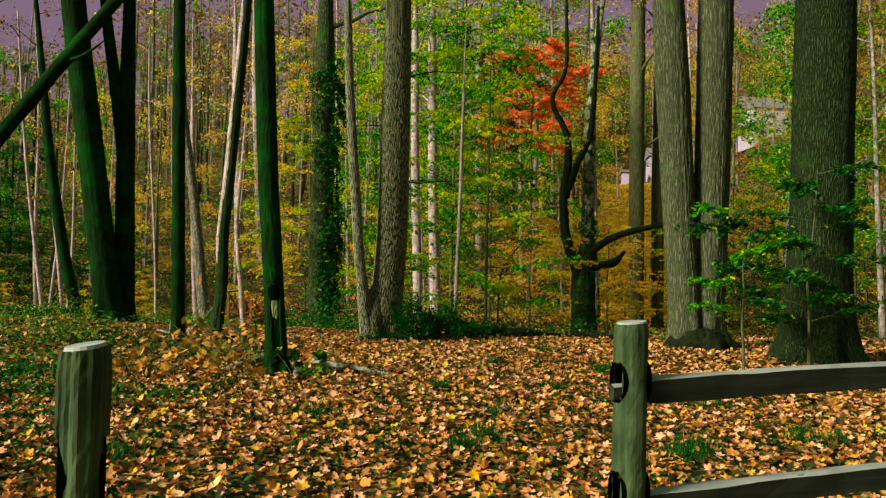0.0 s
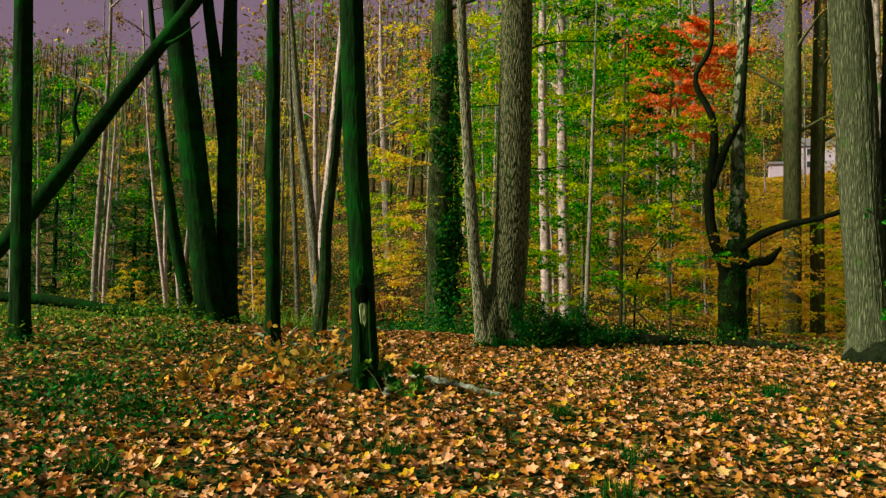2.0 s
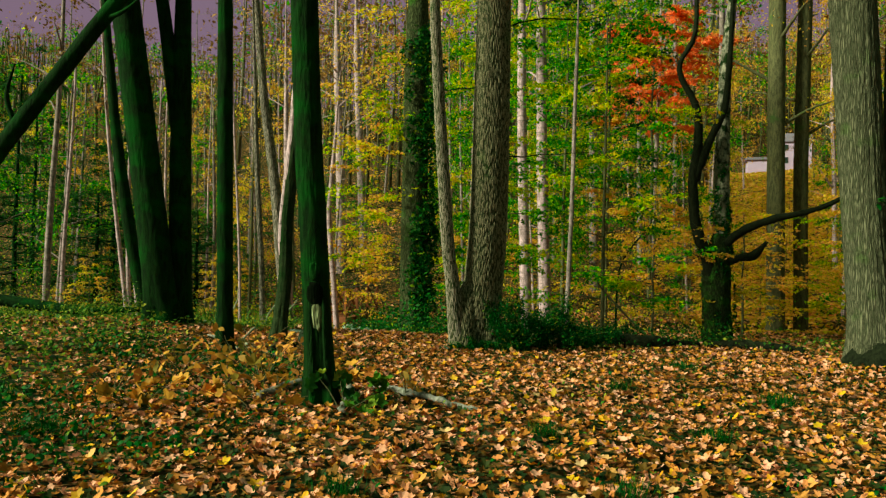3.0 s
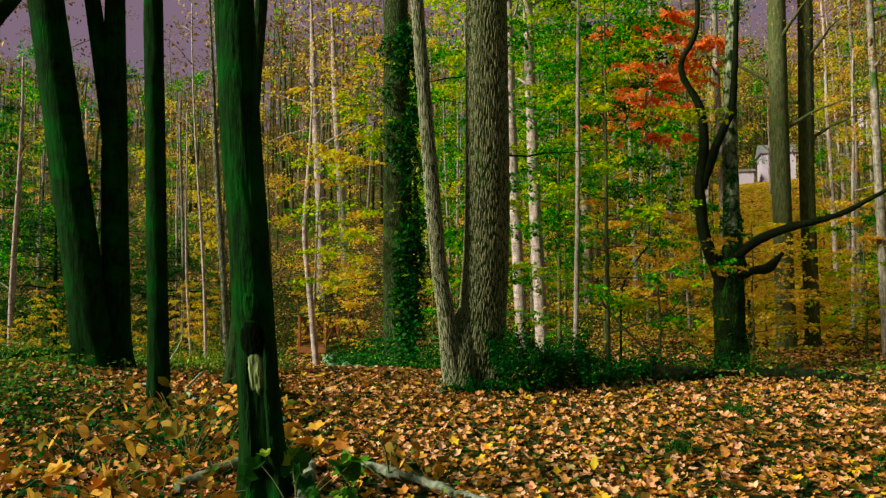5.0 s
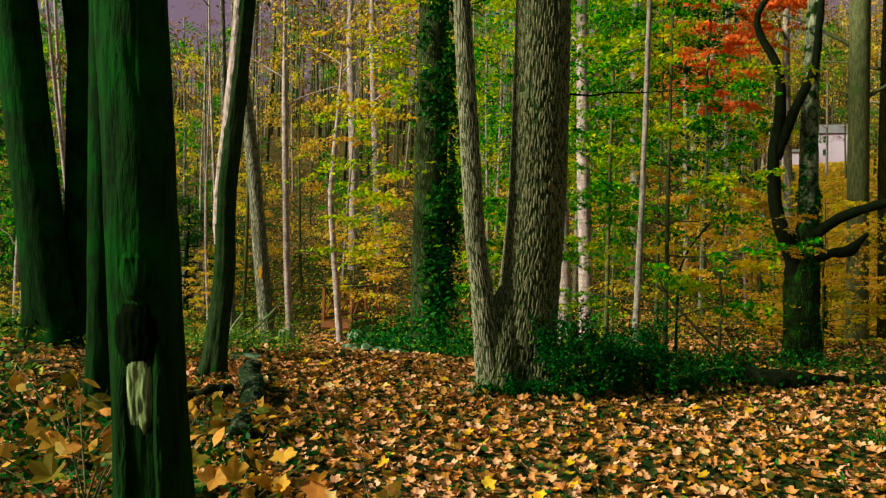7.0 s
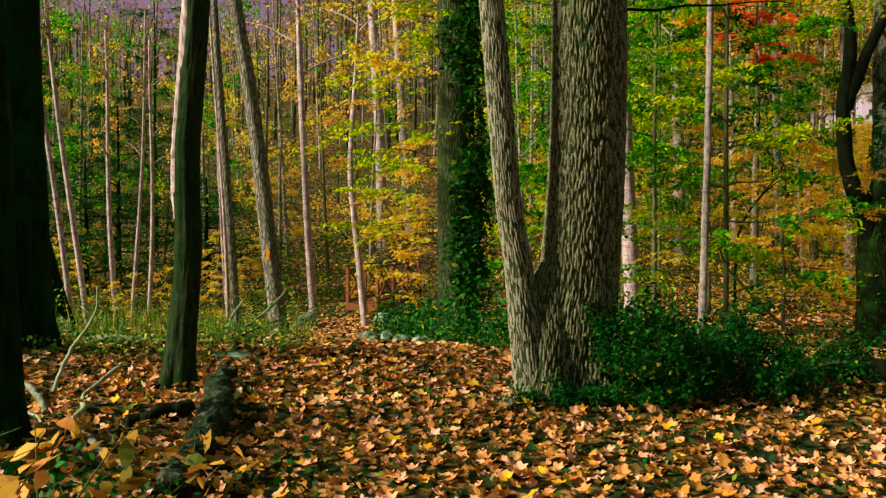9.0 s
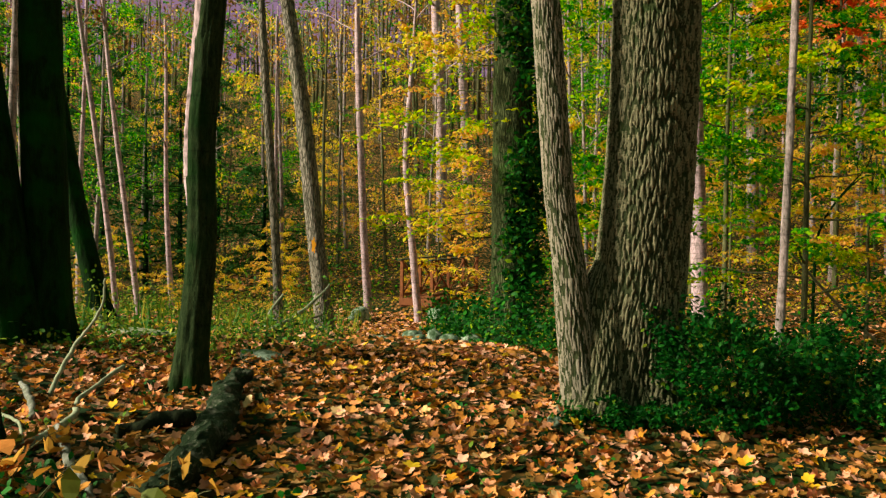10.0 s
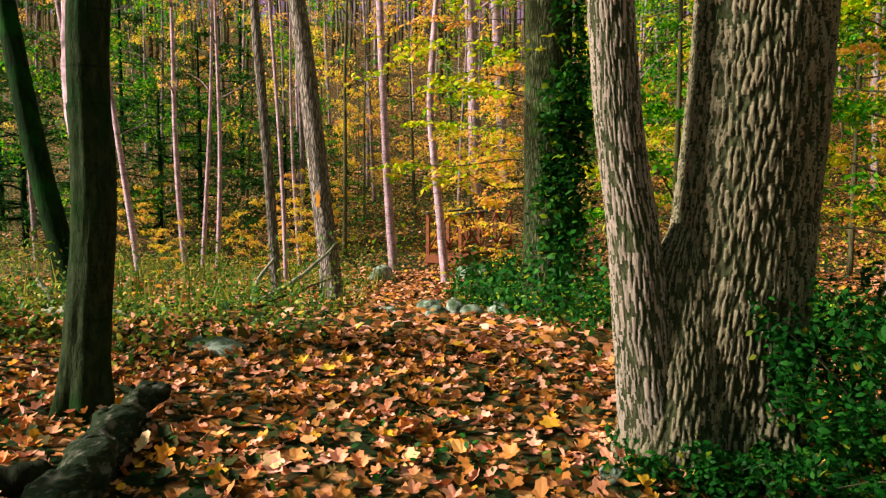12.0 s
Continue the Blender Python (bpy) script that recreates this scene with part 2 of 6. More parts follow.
def ramp(nt, fac, stops, mode="LINEAR"):
    r = nt.nodes.new("ShaderNodeValToRGB")
    r.color_ramp.interpolation = mode
    el = r.color_ramp.elements
    while len(el) < len(stops):
        el.new(0.5)
    for e, (p, c) in zip(el, stops):
        e.position = p
        e.color = (*c, 1)
    nt.links.new(fac, r.inputs[0])
    return r.outputs[0]


def mixed(nt, fac, a, b, mode="MIX"):
    m = nt.nodes.new("ShaderNodeMix")
    m.data_type = "RGBA"
    m.blend_type = mode
    for sock, val in ((m.inputs[0], fac), (m.inputs[6], a), (m.inputs[7], b)):
        if isinstance(val, (int, float)):
            sock.default_value = val
        elif isinstance(val, tuple):
            sock.default_value = (*val, 1)
        else:
            nt.links.new(val, sock)
    return m.outputs[2]


def bumped(nt, bs, height, strength, dist):
    b = nt.nodes.new("ShaderNodeBump")
    b.inputs["Strength"].default_value = strength
    b.inputs["Distance"].default_value = dist
    nt.links.new(height, b.inputs["Height"])
    nt.links.new(b.outputs[0], bs.inputs["Normal"])


def bark_material(name, dark, light, freq=14, stretch=0.14, relief=0.02, patch=(0.1, 0.13, 0.04), patch_from=0.62, patch_scale=1.6, bands=0.0, low=0.40, high=0.64, furrows=0.0, along="z"):
    m, nt, bs, out = nodes_of(name)
    run = (1, 1, stretch) if along == "z" else (1, stretch, 1)
    grain = noise_tex(nt, coords(nt, run), freq, 6, 0.65)
    fine = noise_tex(nt, coords(nt, (1, 1, 0.4)), freq * 4, 3, 0.6)
    blot = noise_tex(nt, coords(nt), patch_scale, 4, 0.6)
    col = ramp(nt, grain, [(low, dark), (high, light)])
    if furrows:
        warp = nt.nodes.new("ShaderNodeTexNoise")
        warp.inputs["Scale"].default_value = freq * 0.5
        warp.inputs["Detail"].default_value = 3
        base = coords(nt, run)
        nt.links.new(base, warp.inputs["Vector"])
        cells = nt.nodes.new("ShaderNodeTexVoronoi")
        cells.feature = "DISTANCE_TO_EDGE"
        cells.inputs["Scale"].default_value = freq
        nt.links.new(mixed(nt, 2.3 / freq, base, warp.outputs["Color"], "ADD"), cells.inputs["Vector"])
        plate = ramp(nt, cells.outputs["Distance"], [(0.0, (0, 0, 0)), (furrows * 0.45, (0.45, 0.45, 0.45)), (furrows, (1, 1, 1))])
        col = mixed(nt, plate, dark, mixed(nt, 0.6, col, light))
    col = mixed(nt, 0.35 if not furrows else 0.15, col, ramp(nt, fine, [(0.3, tuple(c * 0.4 for c in dark)), (0.7, tuple(min(1, c * 1.25) for c in light))]))
    col = mixed(nt, ramp(nt, blot, [(patch_from, (0, 0, 0)), (patch_from + 0.13, (1, 1, 1))]), col, patch)
    if bands:
        rings = noise_tex(nt, coords(nt, (0.5, 0.5, 7)), 2.2, 4, 0.7)
        col = mixed(nt, ramp(nt, rings, [(0.56, (0, 0, 0)), (0.62, (bands,) * 3)]), col, tuple(c * 0.35 for c in dark))
    nt.links.new(col, bs.inputs["Base Color"])
    bs.inputs["Roughness"].default_value = 0.9
    bs.inputs["Specular IOR Level"].default_value = 0.08
    bumped(nt, bs, plate if furrows else grain, 1.0, relief)
    return m


def leaf_material(name, stops, glow=0.35, rough=0.6, spots=0.25):
    """A leaf: each one its own colour out of the stops, light passing through."""
    m, nt, bs, out = nodes_of(name)
    geo = nt.nodes.new("ShaderNodeNewGeometry")
    col = ramp(nt, geo.outputs["Random Per Island"], stops, "LINEAR")
    spot = noise_tex(nt, coords(nt), 24, 3, 0.6)
    dark = mixed(nt, 1.0, col, (0.55, 0.45, 0.3), "MULTIPLY")
    col = mixed(nt, ramp(nt, spot, [(0.5, (0, 0, 0)), (0.75, (spots,) * 3)]), col, dark)
    nt.links.new(col, bs.inputs["Base Color"])
    bs.inputs["Roughness"].default_value = rough
    bs.inputs["Specular IOR Level"].default_value = 0.16
    tr = nt.nodes.new("ShaderNodeBsdfTranslucent")
    nt.links.new(col, tr.inputs[0])
    mx = nt.nodes.new("ShaderNodeMixShader")
    mx.inputs[0].default_value = glow
    nt.links.new(bs.outputs[0], mx.inputs[1])
    nt.links.new(tr.outputs[0], mx.inputs[2])
    nt.links.new(mx.outputs[0], out.inputs[0])
    return m


def plain_material(name, stops, scale=8, stretch=(1, 1, 1), rough=0.8, relief=0.004):
    m, nt, bs, out = nodes_of(name)
    g = noise_tex(nt, coords(nt, stretch), scale, 6, 0.65)
    g2 = noise_tex(nt, coords(nt), scale * 0.2, 3, 0.5)
    col = mixed(nt, 0.4, ramp(nt, g, stops), ramp(nt, g2, stops))
    nt.links.new(col, bs.inputs["Base Color"])
    bs.inputs["Roughness"].default_value = rough
    bs.inputs["Specular IOR Level"].default_value = 0.25
    bumped(nt, bs, g, 0.7, relief)
    return m


def ground_material():
    m, nt, bs, out = nodes_of("leaf_strewn_soil")
    co = coords(nt)
    vo = nt.nodes.new("ShaderNodeTexVoronoi")
    vo.inputs["Scale"].default_value = 8.5
    vo.inputs["Randomness"].default_value = 1.0
    wob = nt.nodes.new("ShaderNodeTexNoise")
    wob.inputs["Scale"].default_value = 14
    nt.links.new(co, wob.inputs["Vector"])
    nt.links.new(mixed(nt, 0.08, co, wob.outputs["Color"], "ADD"), vo.inputs["Vector"])
    sep = nt.nodes.new("ShaderNodeSeparateColor")
    nt.links.new(vo.outputs["Color"], sep.inputs[0])
    litter = ramp(nt, sep.outputs[0], [(0.0, (0.02, 0.014, 0.006)), (0.3, (0.06, 0.028, 0.011)), (0.55, (0.21, 0.08, 0.028)), (0.8, (0.38, 0.14, 0.06)), (1.0, (0.50, 0.22, 0.14))])
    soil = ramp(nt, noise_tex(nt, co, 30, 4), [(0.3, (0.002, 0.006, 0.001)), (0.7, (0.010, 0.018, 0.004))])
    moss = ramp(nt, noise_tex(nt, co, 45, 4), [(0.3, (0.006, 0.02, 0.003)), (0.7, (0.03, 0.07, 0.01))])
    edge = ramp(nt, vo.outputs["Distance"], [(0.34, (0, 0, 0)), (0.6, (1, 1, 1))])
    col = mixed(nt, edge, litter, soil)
    col = mixed(nt, ramp(nt, noise_tex(nt, co, 0.55, 5, 0.6), [(0.55, (0, 0, 0)), (0.70, (0.5,) * 3)]), col, moss)
    nt.links.new(col, bs.inputs["Base Color"])
    bs.inputs["Roughness"].default_value = 0.95
    bs.inputs["Specular IOR Level"].default_value = 0.15
    bumped(nt, bs, vo.outputs["Distance"], 0.8, 0.03)
    return m


SOIL = ground_material()
BARK_GREY = bark_material("furrowed_grey_bark", (0.035, 0.034, 0.020), (0.28, 0.205, 0.175), 46, 0.4, 0.012, (0.13, 0.14, 0.075), 0.60, low=0.30, high=0.62)
# Darker inner bark that also carries painted shade for the deep cracks.
BARK_FURROW = bark_material("dark_furrow_bark_with_shade", (0.010, 0.013, 0.006), (0.075, 0.068, 0.045), 40, 0.4, 0.010, (0.02, 0.035, 0.008), 0.58)
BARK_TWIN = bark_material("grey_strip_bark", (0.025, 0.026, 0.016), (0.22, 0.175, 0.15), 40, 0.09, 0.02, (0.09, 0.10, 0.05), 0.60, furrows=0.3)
BARK_DARK = bark_material("dark_mossy_bark", (0.0012, 0.004, 0.0008), (0.009, 0.024, 0.005), 18, 0.2, 0.03, (0.008, 0.036, 0.004), 0.50)
BARK_SLANT = bark_material("dark_mossy_grey_bark", (0.003, 0.007, 0.002), (0.036, 0.042, 0.022), 28, 0.3, 0.02, (0.006, 0.018, 0.003), 0.48, 2.0, 0.4)
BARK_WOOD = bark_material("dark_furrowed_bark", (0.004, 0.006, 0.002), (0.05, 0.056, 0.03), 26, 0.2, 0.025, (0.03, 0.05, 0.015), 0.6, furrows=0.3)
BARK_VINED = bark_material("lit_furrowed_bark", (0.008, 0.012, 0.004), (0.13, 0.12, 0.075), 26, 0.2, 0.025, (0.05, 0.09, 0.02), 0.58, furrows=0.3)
BARK_STEM = bark_material("finely_furrowed_grey_bark", (0.07, 0.06, 0.048), (0.38, 0.265, 0.285), 44, 0.3, 0.008, (0.18, 0.18, 0.11), 0.62, low=0.28, high=0.66)
BARK_BLAZE = bark_material("grey_brown_furrowed_bark", (0.02, 0.018, 0.012), (0.44, 0.31, 0.35), 30, 0.18, 0.02, (0.10, 0.10, 0.06), 0.62, furrows=0.24)
BARK_MID = bark_material("smooth_grey_bark", (0.06, 0.046, 0.045), (0.44, 0.28, 0.38), 12, 0.35, 0.008, (0.05, 0.075, 0.025), 0.56, 1.2, 0.5)
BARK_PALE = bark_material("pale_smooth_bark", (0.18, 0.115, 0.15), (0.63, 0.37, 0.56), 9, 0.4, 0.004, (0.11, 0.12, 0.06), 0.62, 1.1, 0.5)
BARK_BROWN = bark_material("brown_bark", (0.03, 0.025, 0.016), (0.15, 0.12, 0.08), 14, 0.2, 0.012, (0.06, 0.08, 0.03), 0.6)
BARK_BLACK = bark_material("rotten_black_bark", (0.003, 0.003, 0.002), (0.016, 0.016, 0.010), 12, 0.4, 0.02, (0.028, 0.032, 0.018), 0.66)
MOSSY_DARK = bark_material("black_mossy_snag_bark", (0.004, 0.006, 0.002), (0.032, 0.036, 0.016), 14, 0.3, 0.03, (0.026, 0.055, 0.010), 0.50, 2.0, furrows=0.3)
WOOD_BARE = plain_material("bare_grey_wood", [(0.3, (0.11, 0.09, 0.075)), (0.7, (0.36, 0.31, 0.29))], 20, (1, 1, 0.1), 0.85, 0.006)
FENCE_WOOD = plain_material("weathered_fence_wood", [(0.36, (0.008, 0.011, 0.005)), (0.5, (0.03, 0.036, 0.02)), (0.66, (0.09, 0.092, 0.065))], 26, (1, 1, 0.07), 0.85, 0.006)
# Rail wood in two tones: near-black as if shaded, lavender-pale as if lit.
RAIL_WOOD = plain_material("weathered_shaded_rail_wood", [(0.35, (0.004, 0.005, 0.004)), (0.65, (0.035, 0.03, 0.032))], 22, (0.08, 1, 1), 0.85, 0.006)
RAIL_TOP_LIT = plain_material("painted_lit_rail_top", [(0.3, (0.14, 0.105, 0.155)), (0.7, (0.44, 0.34, 0.47))], 22, (0.08, 1, 1), 0.8, 0.004)
# Near-black and matte: the unlit inside of holes put into the colour.
HOLE_DARK = plain_material("painted_hole_shade", [(0.3, (0.0008, 0.0014, 0.0006)), (0.7, (0.003, 0.0045, 0.002))], 30)
HOLE_DARK.node_tree.nodes["Principled BSDF"].inputs["Specular IOR Level"].default_value = 0.02
RED_WOOD = plain_material("red_stained_wood", [(0.3, (0.11, 0.026, 0.015)), (0.7, (0.27, 0.072, 0.042))], 10, (1, 1, 0.2), 0.7, 0.003)
DARK_WOOD = plain_material("dark_handrail_wood", [(0.3, (0.03, 0.028, 0.025)), (0.7, (0.09, 0.08, 0.07))], 10)
STONE = plain_material("grey_mossy_stone", [(0.36, (0.015, 0.03, 0.01)), (0.49, (0.11, 0.12, 0.11)), (0.60, (0.42, 0.40, 0.44))], 9, (1, 1, 1), 0.9, 0.02)
CHARRED = plain_material("scar_wood", [(0.36, (0.012, 0.016, 0.006)), (0.47, (0.07, 0.065, 0.035)), (0.60, (0.34, 0.31, 0.22))], 26, (1, 1, 0.16), 0.9, 0.012)
ORANGE_PAINT = plain_material("orange_blaze_paint", [(0.3, (0.65, 0.20, 0.02)), (0.7, (0.8, 0.30, 0.04))], 20)
LILAC_SIDING = plain_material("lilac_white_siding", [(0.3, (0.46, 0.29, 0.60)), (0.7, (0.56, 0.36, 0.72))], 2, (1, 1, 6), 0.6, 0.01)
ROOF_GREY = plain_material("grey_shingle", [(0.3, (0.12, 0.08, 0.15)), (0.7, (0.24, 0.17, 0.29))], 5)
GLASS_DARK = plain_material("dark_window_pane", [(0.3, (0.02, 0.025, 0.03)), (0.7, (0.04, 0.05, 0.06))], 2, (1, 1, 1), 0.1, 0.0)

LITTER = leaf_material("fallen_maple_leaf", [(0.0, (0.006, 0.014, 0.003)), (0.2, (0.03, 0.03, 0.007)), (0.34, (0.20, 0.07, 0.018)), (0.48, (0.45, 0.145, 0.042)), (0.62, (0.63, 0.205, 0.12)), (0.75, (0.77, 0.34, 0.33)), (0.88, (0.66, 0.24, 0.17)), (0.96, (0.62, 0.22, 0.035)), (1.0, (0.64, 0.33, 0.04))], 0.12, 0.7, 0.7)
LITTER_YELLOW = leaf_material("fallen_yellow_leaf", [(0.0, (0.46, 0.20, 0.03)), (1.0, (0.62, 0.36, 0.045))], 0.15, 0.6, 0.6)
LEAF_GREEN = leaf_material("green_leaf", [(0.0, (0.012, 0.075, 0.006)), (0.4, (0.05, 0.21, 0.012)), (0.75, (0.16, 0.38, 0.02)), (1.0, (0.55, 0.56, 0.03))], 0.5)
LEAF_LIME = leaf_material("yellow_green_leaf", [(0.0, (0.12, 0.29, 0.015)), (0.4, (0.40, 0.50, 0.02)), (0.75, (0.74, 0.60, 0.05)), (1.0, (0.84, 0.50, 0.06))], 0.55)
LEAF_YELLOW = leaf_material("yellow_leaf", [(0.0, (0.42, 0.44, 0.03)), (0.35, (0.82, 0.58, 0.06)), (0.75, (0.87, 0.48, 0.10)), (1.0, (0.84, 0.35, 0.13))], 0.55)
LEAF_SHRUB = leaf_material("orange_yellow_shrub_leaf", [(0.0, (0.05, 0.07, 0.010)), (0.25, (0.26, 0.115, 0.025)), (0.55, (0.64, 0.275, 0.07)), (0.8, (0.62, 0.22, 0.08)), (1.0, (0.44, 0.125, 0.05))], 0.25, 0.6, 0.6)
LEAF_ORANGE = leaf_material("orange_leaf", [(0.0, (0.50, 0.40, 0.03)), (0.3, (0.82, 0.50, 0.08)), (0.75, (0.85, 0.38, 0.13)), (1.0, (0.78, 0.27, 0.11))], 0.55)
LEAF_RED = leaf_material("red_maple_leaf", [(0.0, (0.80, 0.11, 0.06)), (0.6, (0.90, 0.22, 0.13)), (1.0, (0.88, 0.36, 0.10))], 0.55)
LEAF_RUST = leaf_material("rust_brown_leaf", [(0.0, (0.10, 0.05, 0.02)), (0.5, (0.26, 0.11, 0.04)), (1.0, (0.36, 0.16, 0.07))], 0.3)
LEAF_DARK = leaf_material("dark_evergreen_leaf", [(0.0, (0.010, 0.040, 0.008)), (0.6, (0.03, 0.085, 0.016)), (1.0, (0.07, 0.16, 0.03))], 0.25)
LEAF_DEEP = leaf_material("deep_green_leaf", [(0.0, (0.006, 0.030, 0.006)), (0.6, (0.02, 0.085, 0.012)), (0.9, (0.06, 0.17, 0.02)), (1.0, (0.40, 0.42, 0.03))], 0.35)
LEAF_IVY = leaf_material("dark_ivy_leaf", [(0.0, (0.003, 0.026, 0.003)), (0.6, (0.010, 0.060, 0.006)), (0.94, (0.03, 0.11, 0.012)), (1.0, (0.30, 0.24, 0.03))], 0.25)
HERB = leaf_material("herb_leaf", [(0.0, (0.02, 0.06, 0.012)), (0.5, (0.07, 0.14, 0.02)), (0.85, (0.22, 0.25, 0.04)), (1.0, (0.5, 0.36, 0.07))], 0.35)
STRAW = leaf_material("dry_herb", [(0.0, (0.02, 0.07, 0.008)), (0.45, (0.08, 0.14, 0.015)), (0.75, (0.20, 0.22, 0.03)), (1.0, (0.46, 0.31, 0.07))], 0.35)

# ---- ground ----
def spread(lo, hi, fine, reach, grow):
    c = list(np.arange(lo, hi + 1e-6, fine))
    s = fine
    while c[-1] < reach:
        s *= grow
        c.append(c[-1] + s)
    s = fine
    while c[0] > -reach:
        s *= grow
        c.insert(0, c[0] - s)
    return np.array(c)


gx, gy = spread(-12, 10, 0.19, 900, 1.075), spread(-2, 26, 0.19, 900, 1.065)
GX, GY = np.meshgrid(gx, gy)
GZ = gz(GX, GY)
nearby = smooth(32, 22, GY)
GZ = GZ + 0.05 * (vnoise(GX * 3.1, GY * 3.1, 0, 21) - 0.5) * nearby + 0.03 * (vnoise(GX * 7.3, GY * 7.3, 0, 22) - 0.5) * nearby
nx, ny = len(gx), len(gy)
gi = (np.arange(ny - 1)[:, None] * nx + np.arange(nx - 1)[None]).ravel()
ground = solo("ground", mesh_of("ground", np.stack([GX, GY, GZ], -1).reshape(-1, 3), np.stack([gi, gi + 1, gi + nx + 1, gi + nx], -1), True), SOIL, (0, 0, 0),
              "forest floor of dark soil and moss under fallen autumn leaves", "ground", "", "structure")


# lavender evening sky far behind the wooded hill
SKY_GLOW = bpy.data.materials.new("hazy_lavender_sky")
SKY_GLOW.use_nodes = True
sn = SKY_GLOW.node_tree.nodes
sn.clear()
glow = sn.new("ShaderNodeEmission")
glow.inputs["Color"].default_value = (0.56, 0.25, 0.68, 1)
glow.inputs["Strength"].default_value = 0.27
SKY_GLOW.node_tree.links.new(glow.outputs[0], sn.new("ShaderNodeOutputMaterial").inputs[0])
sa = np.radians(np.linspace(-62, 50, 40))
arc = np.stack([860 * np.sin(sa), 860 * np.cos(sa)], -1)
sv = np.concatenate([np.column_stack([arc, np.full(40, z)]) for z in (-20, 420)])
sf = np.stack([np.arange(39), np.arange(39) + 1, np.arange(39) + 41, np.arange(39) + 40], -1)
solo("backdrop", mesh_of("backdrop", sv, sf), SKY_GLOW, (0, 0, 0), "hazy lavender sky over the wooded hill", "sky", "", "structure")


# ---- trees ----
def limb_rows(rng, start, yaw, length, rise, r, n=7, wave=0.12):
    """A limb from start: out along yaw, rising then levelling, wandering a little."""
    s = np.linspace(0, 1, n)
    w1, w2 = rng.normal(0, wave, n).cumsum() * length / n, rng.normal(0, wave, n).cumsum() * length / n
    w1[0] = w2[0] = 0
    out = s * length
    x = start[0] + out * math.cos(yaw) - w1 * math.sin(yaw)
    y = start[1] + out * math.sin(yaw) + w1 * math.cos(yaw)
    z = start[2] + rise * length * (s - 0.35 * s ** 2) + w2
    return np.stack([x, y, z, r * (1 - 0.85 * s)], -1)


def spray_leaves(rng, rows, count, width, thick, size, shape=OVAL, tilt=0.45, droop=0.15, start=0.25):
    """Leaves in a flat fan along the outer run of a limb."""
    d = rows[-1, :2] - rows[0, :2]
    d = d / (np.linalg.norm(d) + 1e-6)
    nt = max(5, int(len(rows) * 1.6))
    ts = np.sort(rng.uniform(start, 1.0, nt))
    ts[-1] = 1.0
    turn = rng.choice([-1, 1], nt) * rng.uniform(0.35, 1.25, nt)
    turn[-1] = 0
    ln = width * rng.uniform(0.5, 1.25, nt) * (1.2 - 0.55 * ts)
    up = rng.normal(0, 0.22, nt)
    t = rng.integers(0, nt, count)
    u = rng.random(count) ** 0.75
    i = np.clip(ts[t], 0, 0.999) * (len(rows) - 1)
    k = i.astype(int)
    c = rows[k, :3] + (rows[np.minimum(k + 1, len(rows) - 1), :3] - rows[k, :3]) * (i - k)[:, None]
    ca, sa = np.cos(turn[t]), np.sin(turn[t])
    ex, ey = d[0] * ca - d[1] * sa, d[0] * sa + d[1] * ca
    side = rng.normal(0, 0.16, count) * ln[t] * (1.1 - 0.6 * u)
    p = np.stack([c[:, 0] + ex * u * ln[t] - ey * side, c[:, 1] + ey * u * ln[t] + ex * side,
                  c[:, 2] + (up[t] * u - droop * 1.6 * u * u) * ln[t] + rng.normal(0, thick * 0.7, count)], -1)
    return leaves(shape, p, size * rng.uniform(0.6, 1.25, count), rng, tilt)


def twig_tubes(rng, rows, count, width, r):
    out = []
    for _ in range(count):
        k = rng.integers(2, len(rows))
        a = rows[k, :3]
        yaw = math.atan2(rows[-1, 1] - rows[0, 1], rows[-1, 0] - rows[0, 0]) + rng.choice([-1, 1]) * rng.uniform(0.5, 1.1)
        out.append(tube(limb_rows(rng, a, yaw, width * rng.uniform(0.5, 1.0), rng.uniform(-0.15, 0.3), r, 4), 3))
    return out


def lifted(rows, base):
    r = np.asarray(rows, float).copy()
    r[:, :3] -= np.asarray(base)
    return r


def trunk_rows(world_rows, base, top):
    """Local rows of a trunk: into the ground below, on to its top above."""
    r = lifted(world_rows, base)
    r = r[r[:, 2] > 0.35] if (r[:, 2] > 0.35).sum() >= 2 else r
    d = (r[1] - r[0]) / max(r[1, 2] - r[0, 2], 0.1)
    foot = r[0].copy()
    foot[:2] = foot[:2] - d[:2] * (foot[2] + 0.2)
    foot[2], foot[3] = -0.2, max(foot[3], r[1, 3]) * 1.04
    e = (r[-1] - r[-2]) / max(r[-1, 2] - r[-2, 2], 0.1)
    rows = [foot, *r]
    z = r[-1, 2]
    if top > z + 1:
        for f in (0.35, 0.7, 1.0):
            h = (top - z) * f
            rows.append(np.array([r[-1, 0] + e[0] * h * 0.7, r[-1, 1] + e[1] * h * 0.7, z + h, r[-1, 3] * (1 - 0.8 * f)]))
    return np.array(rows)


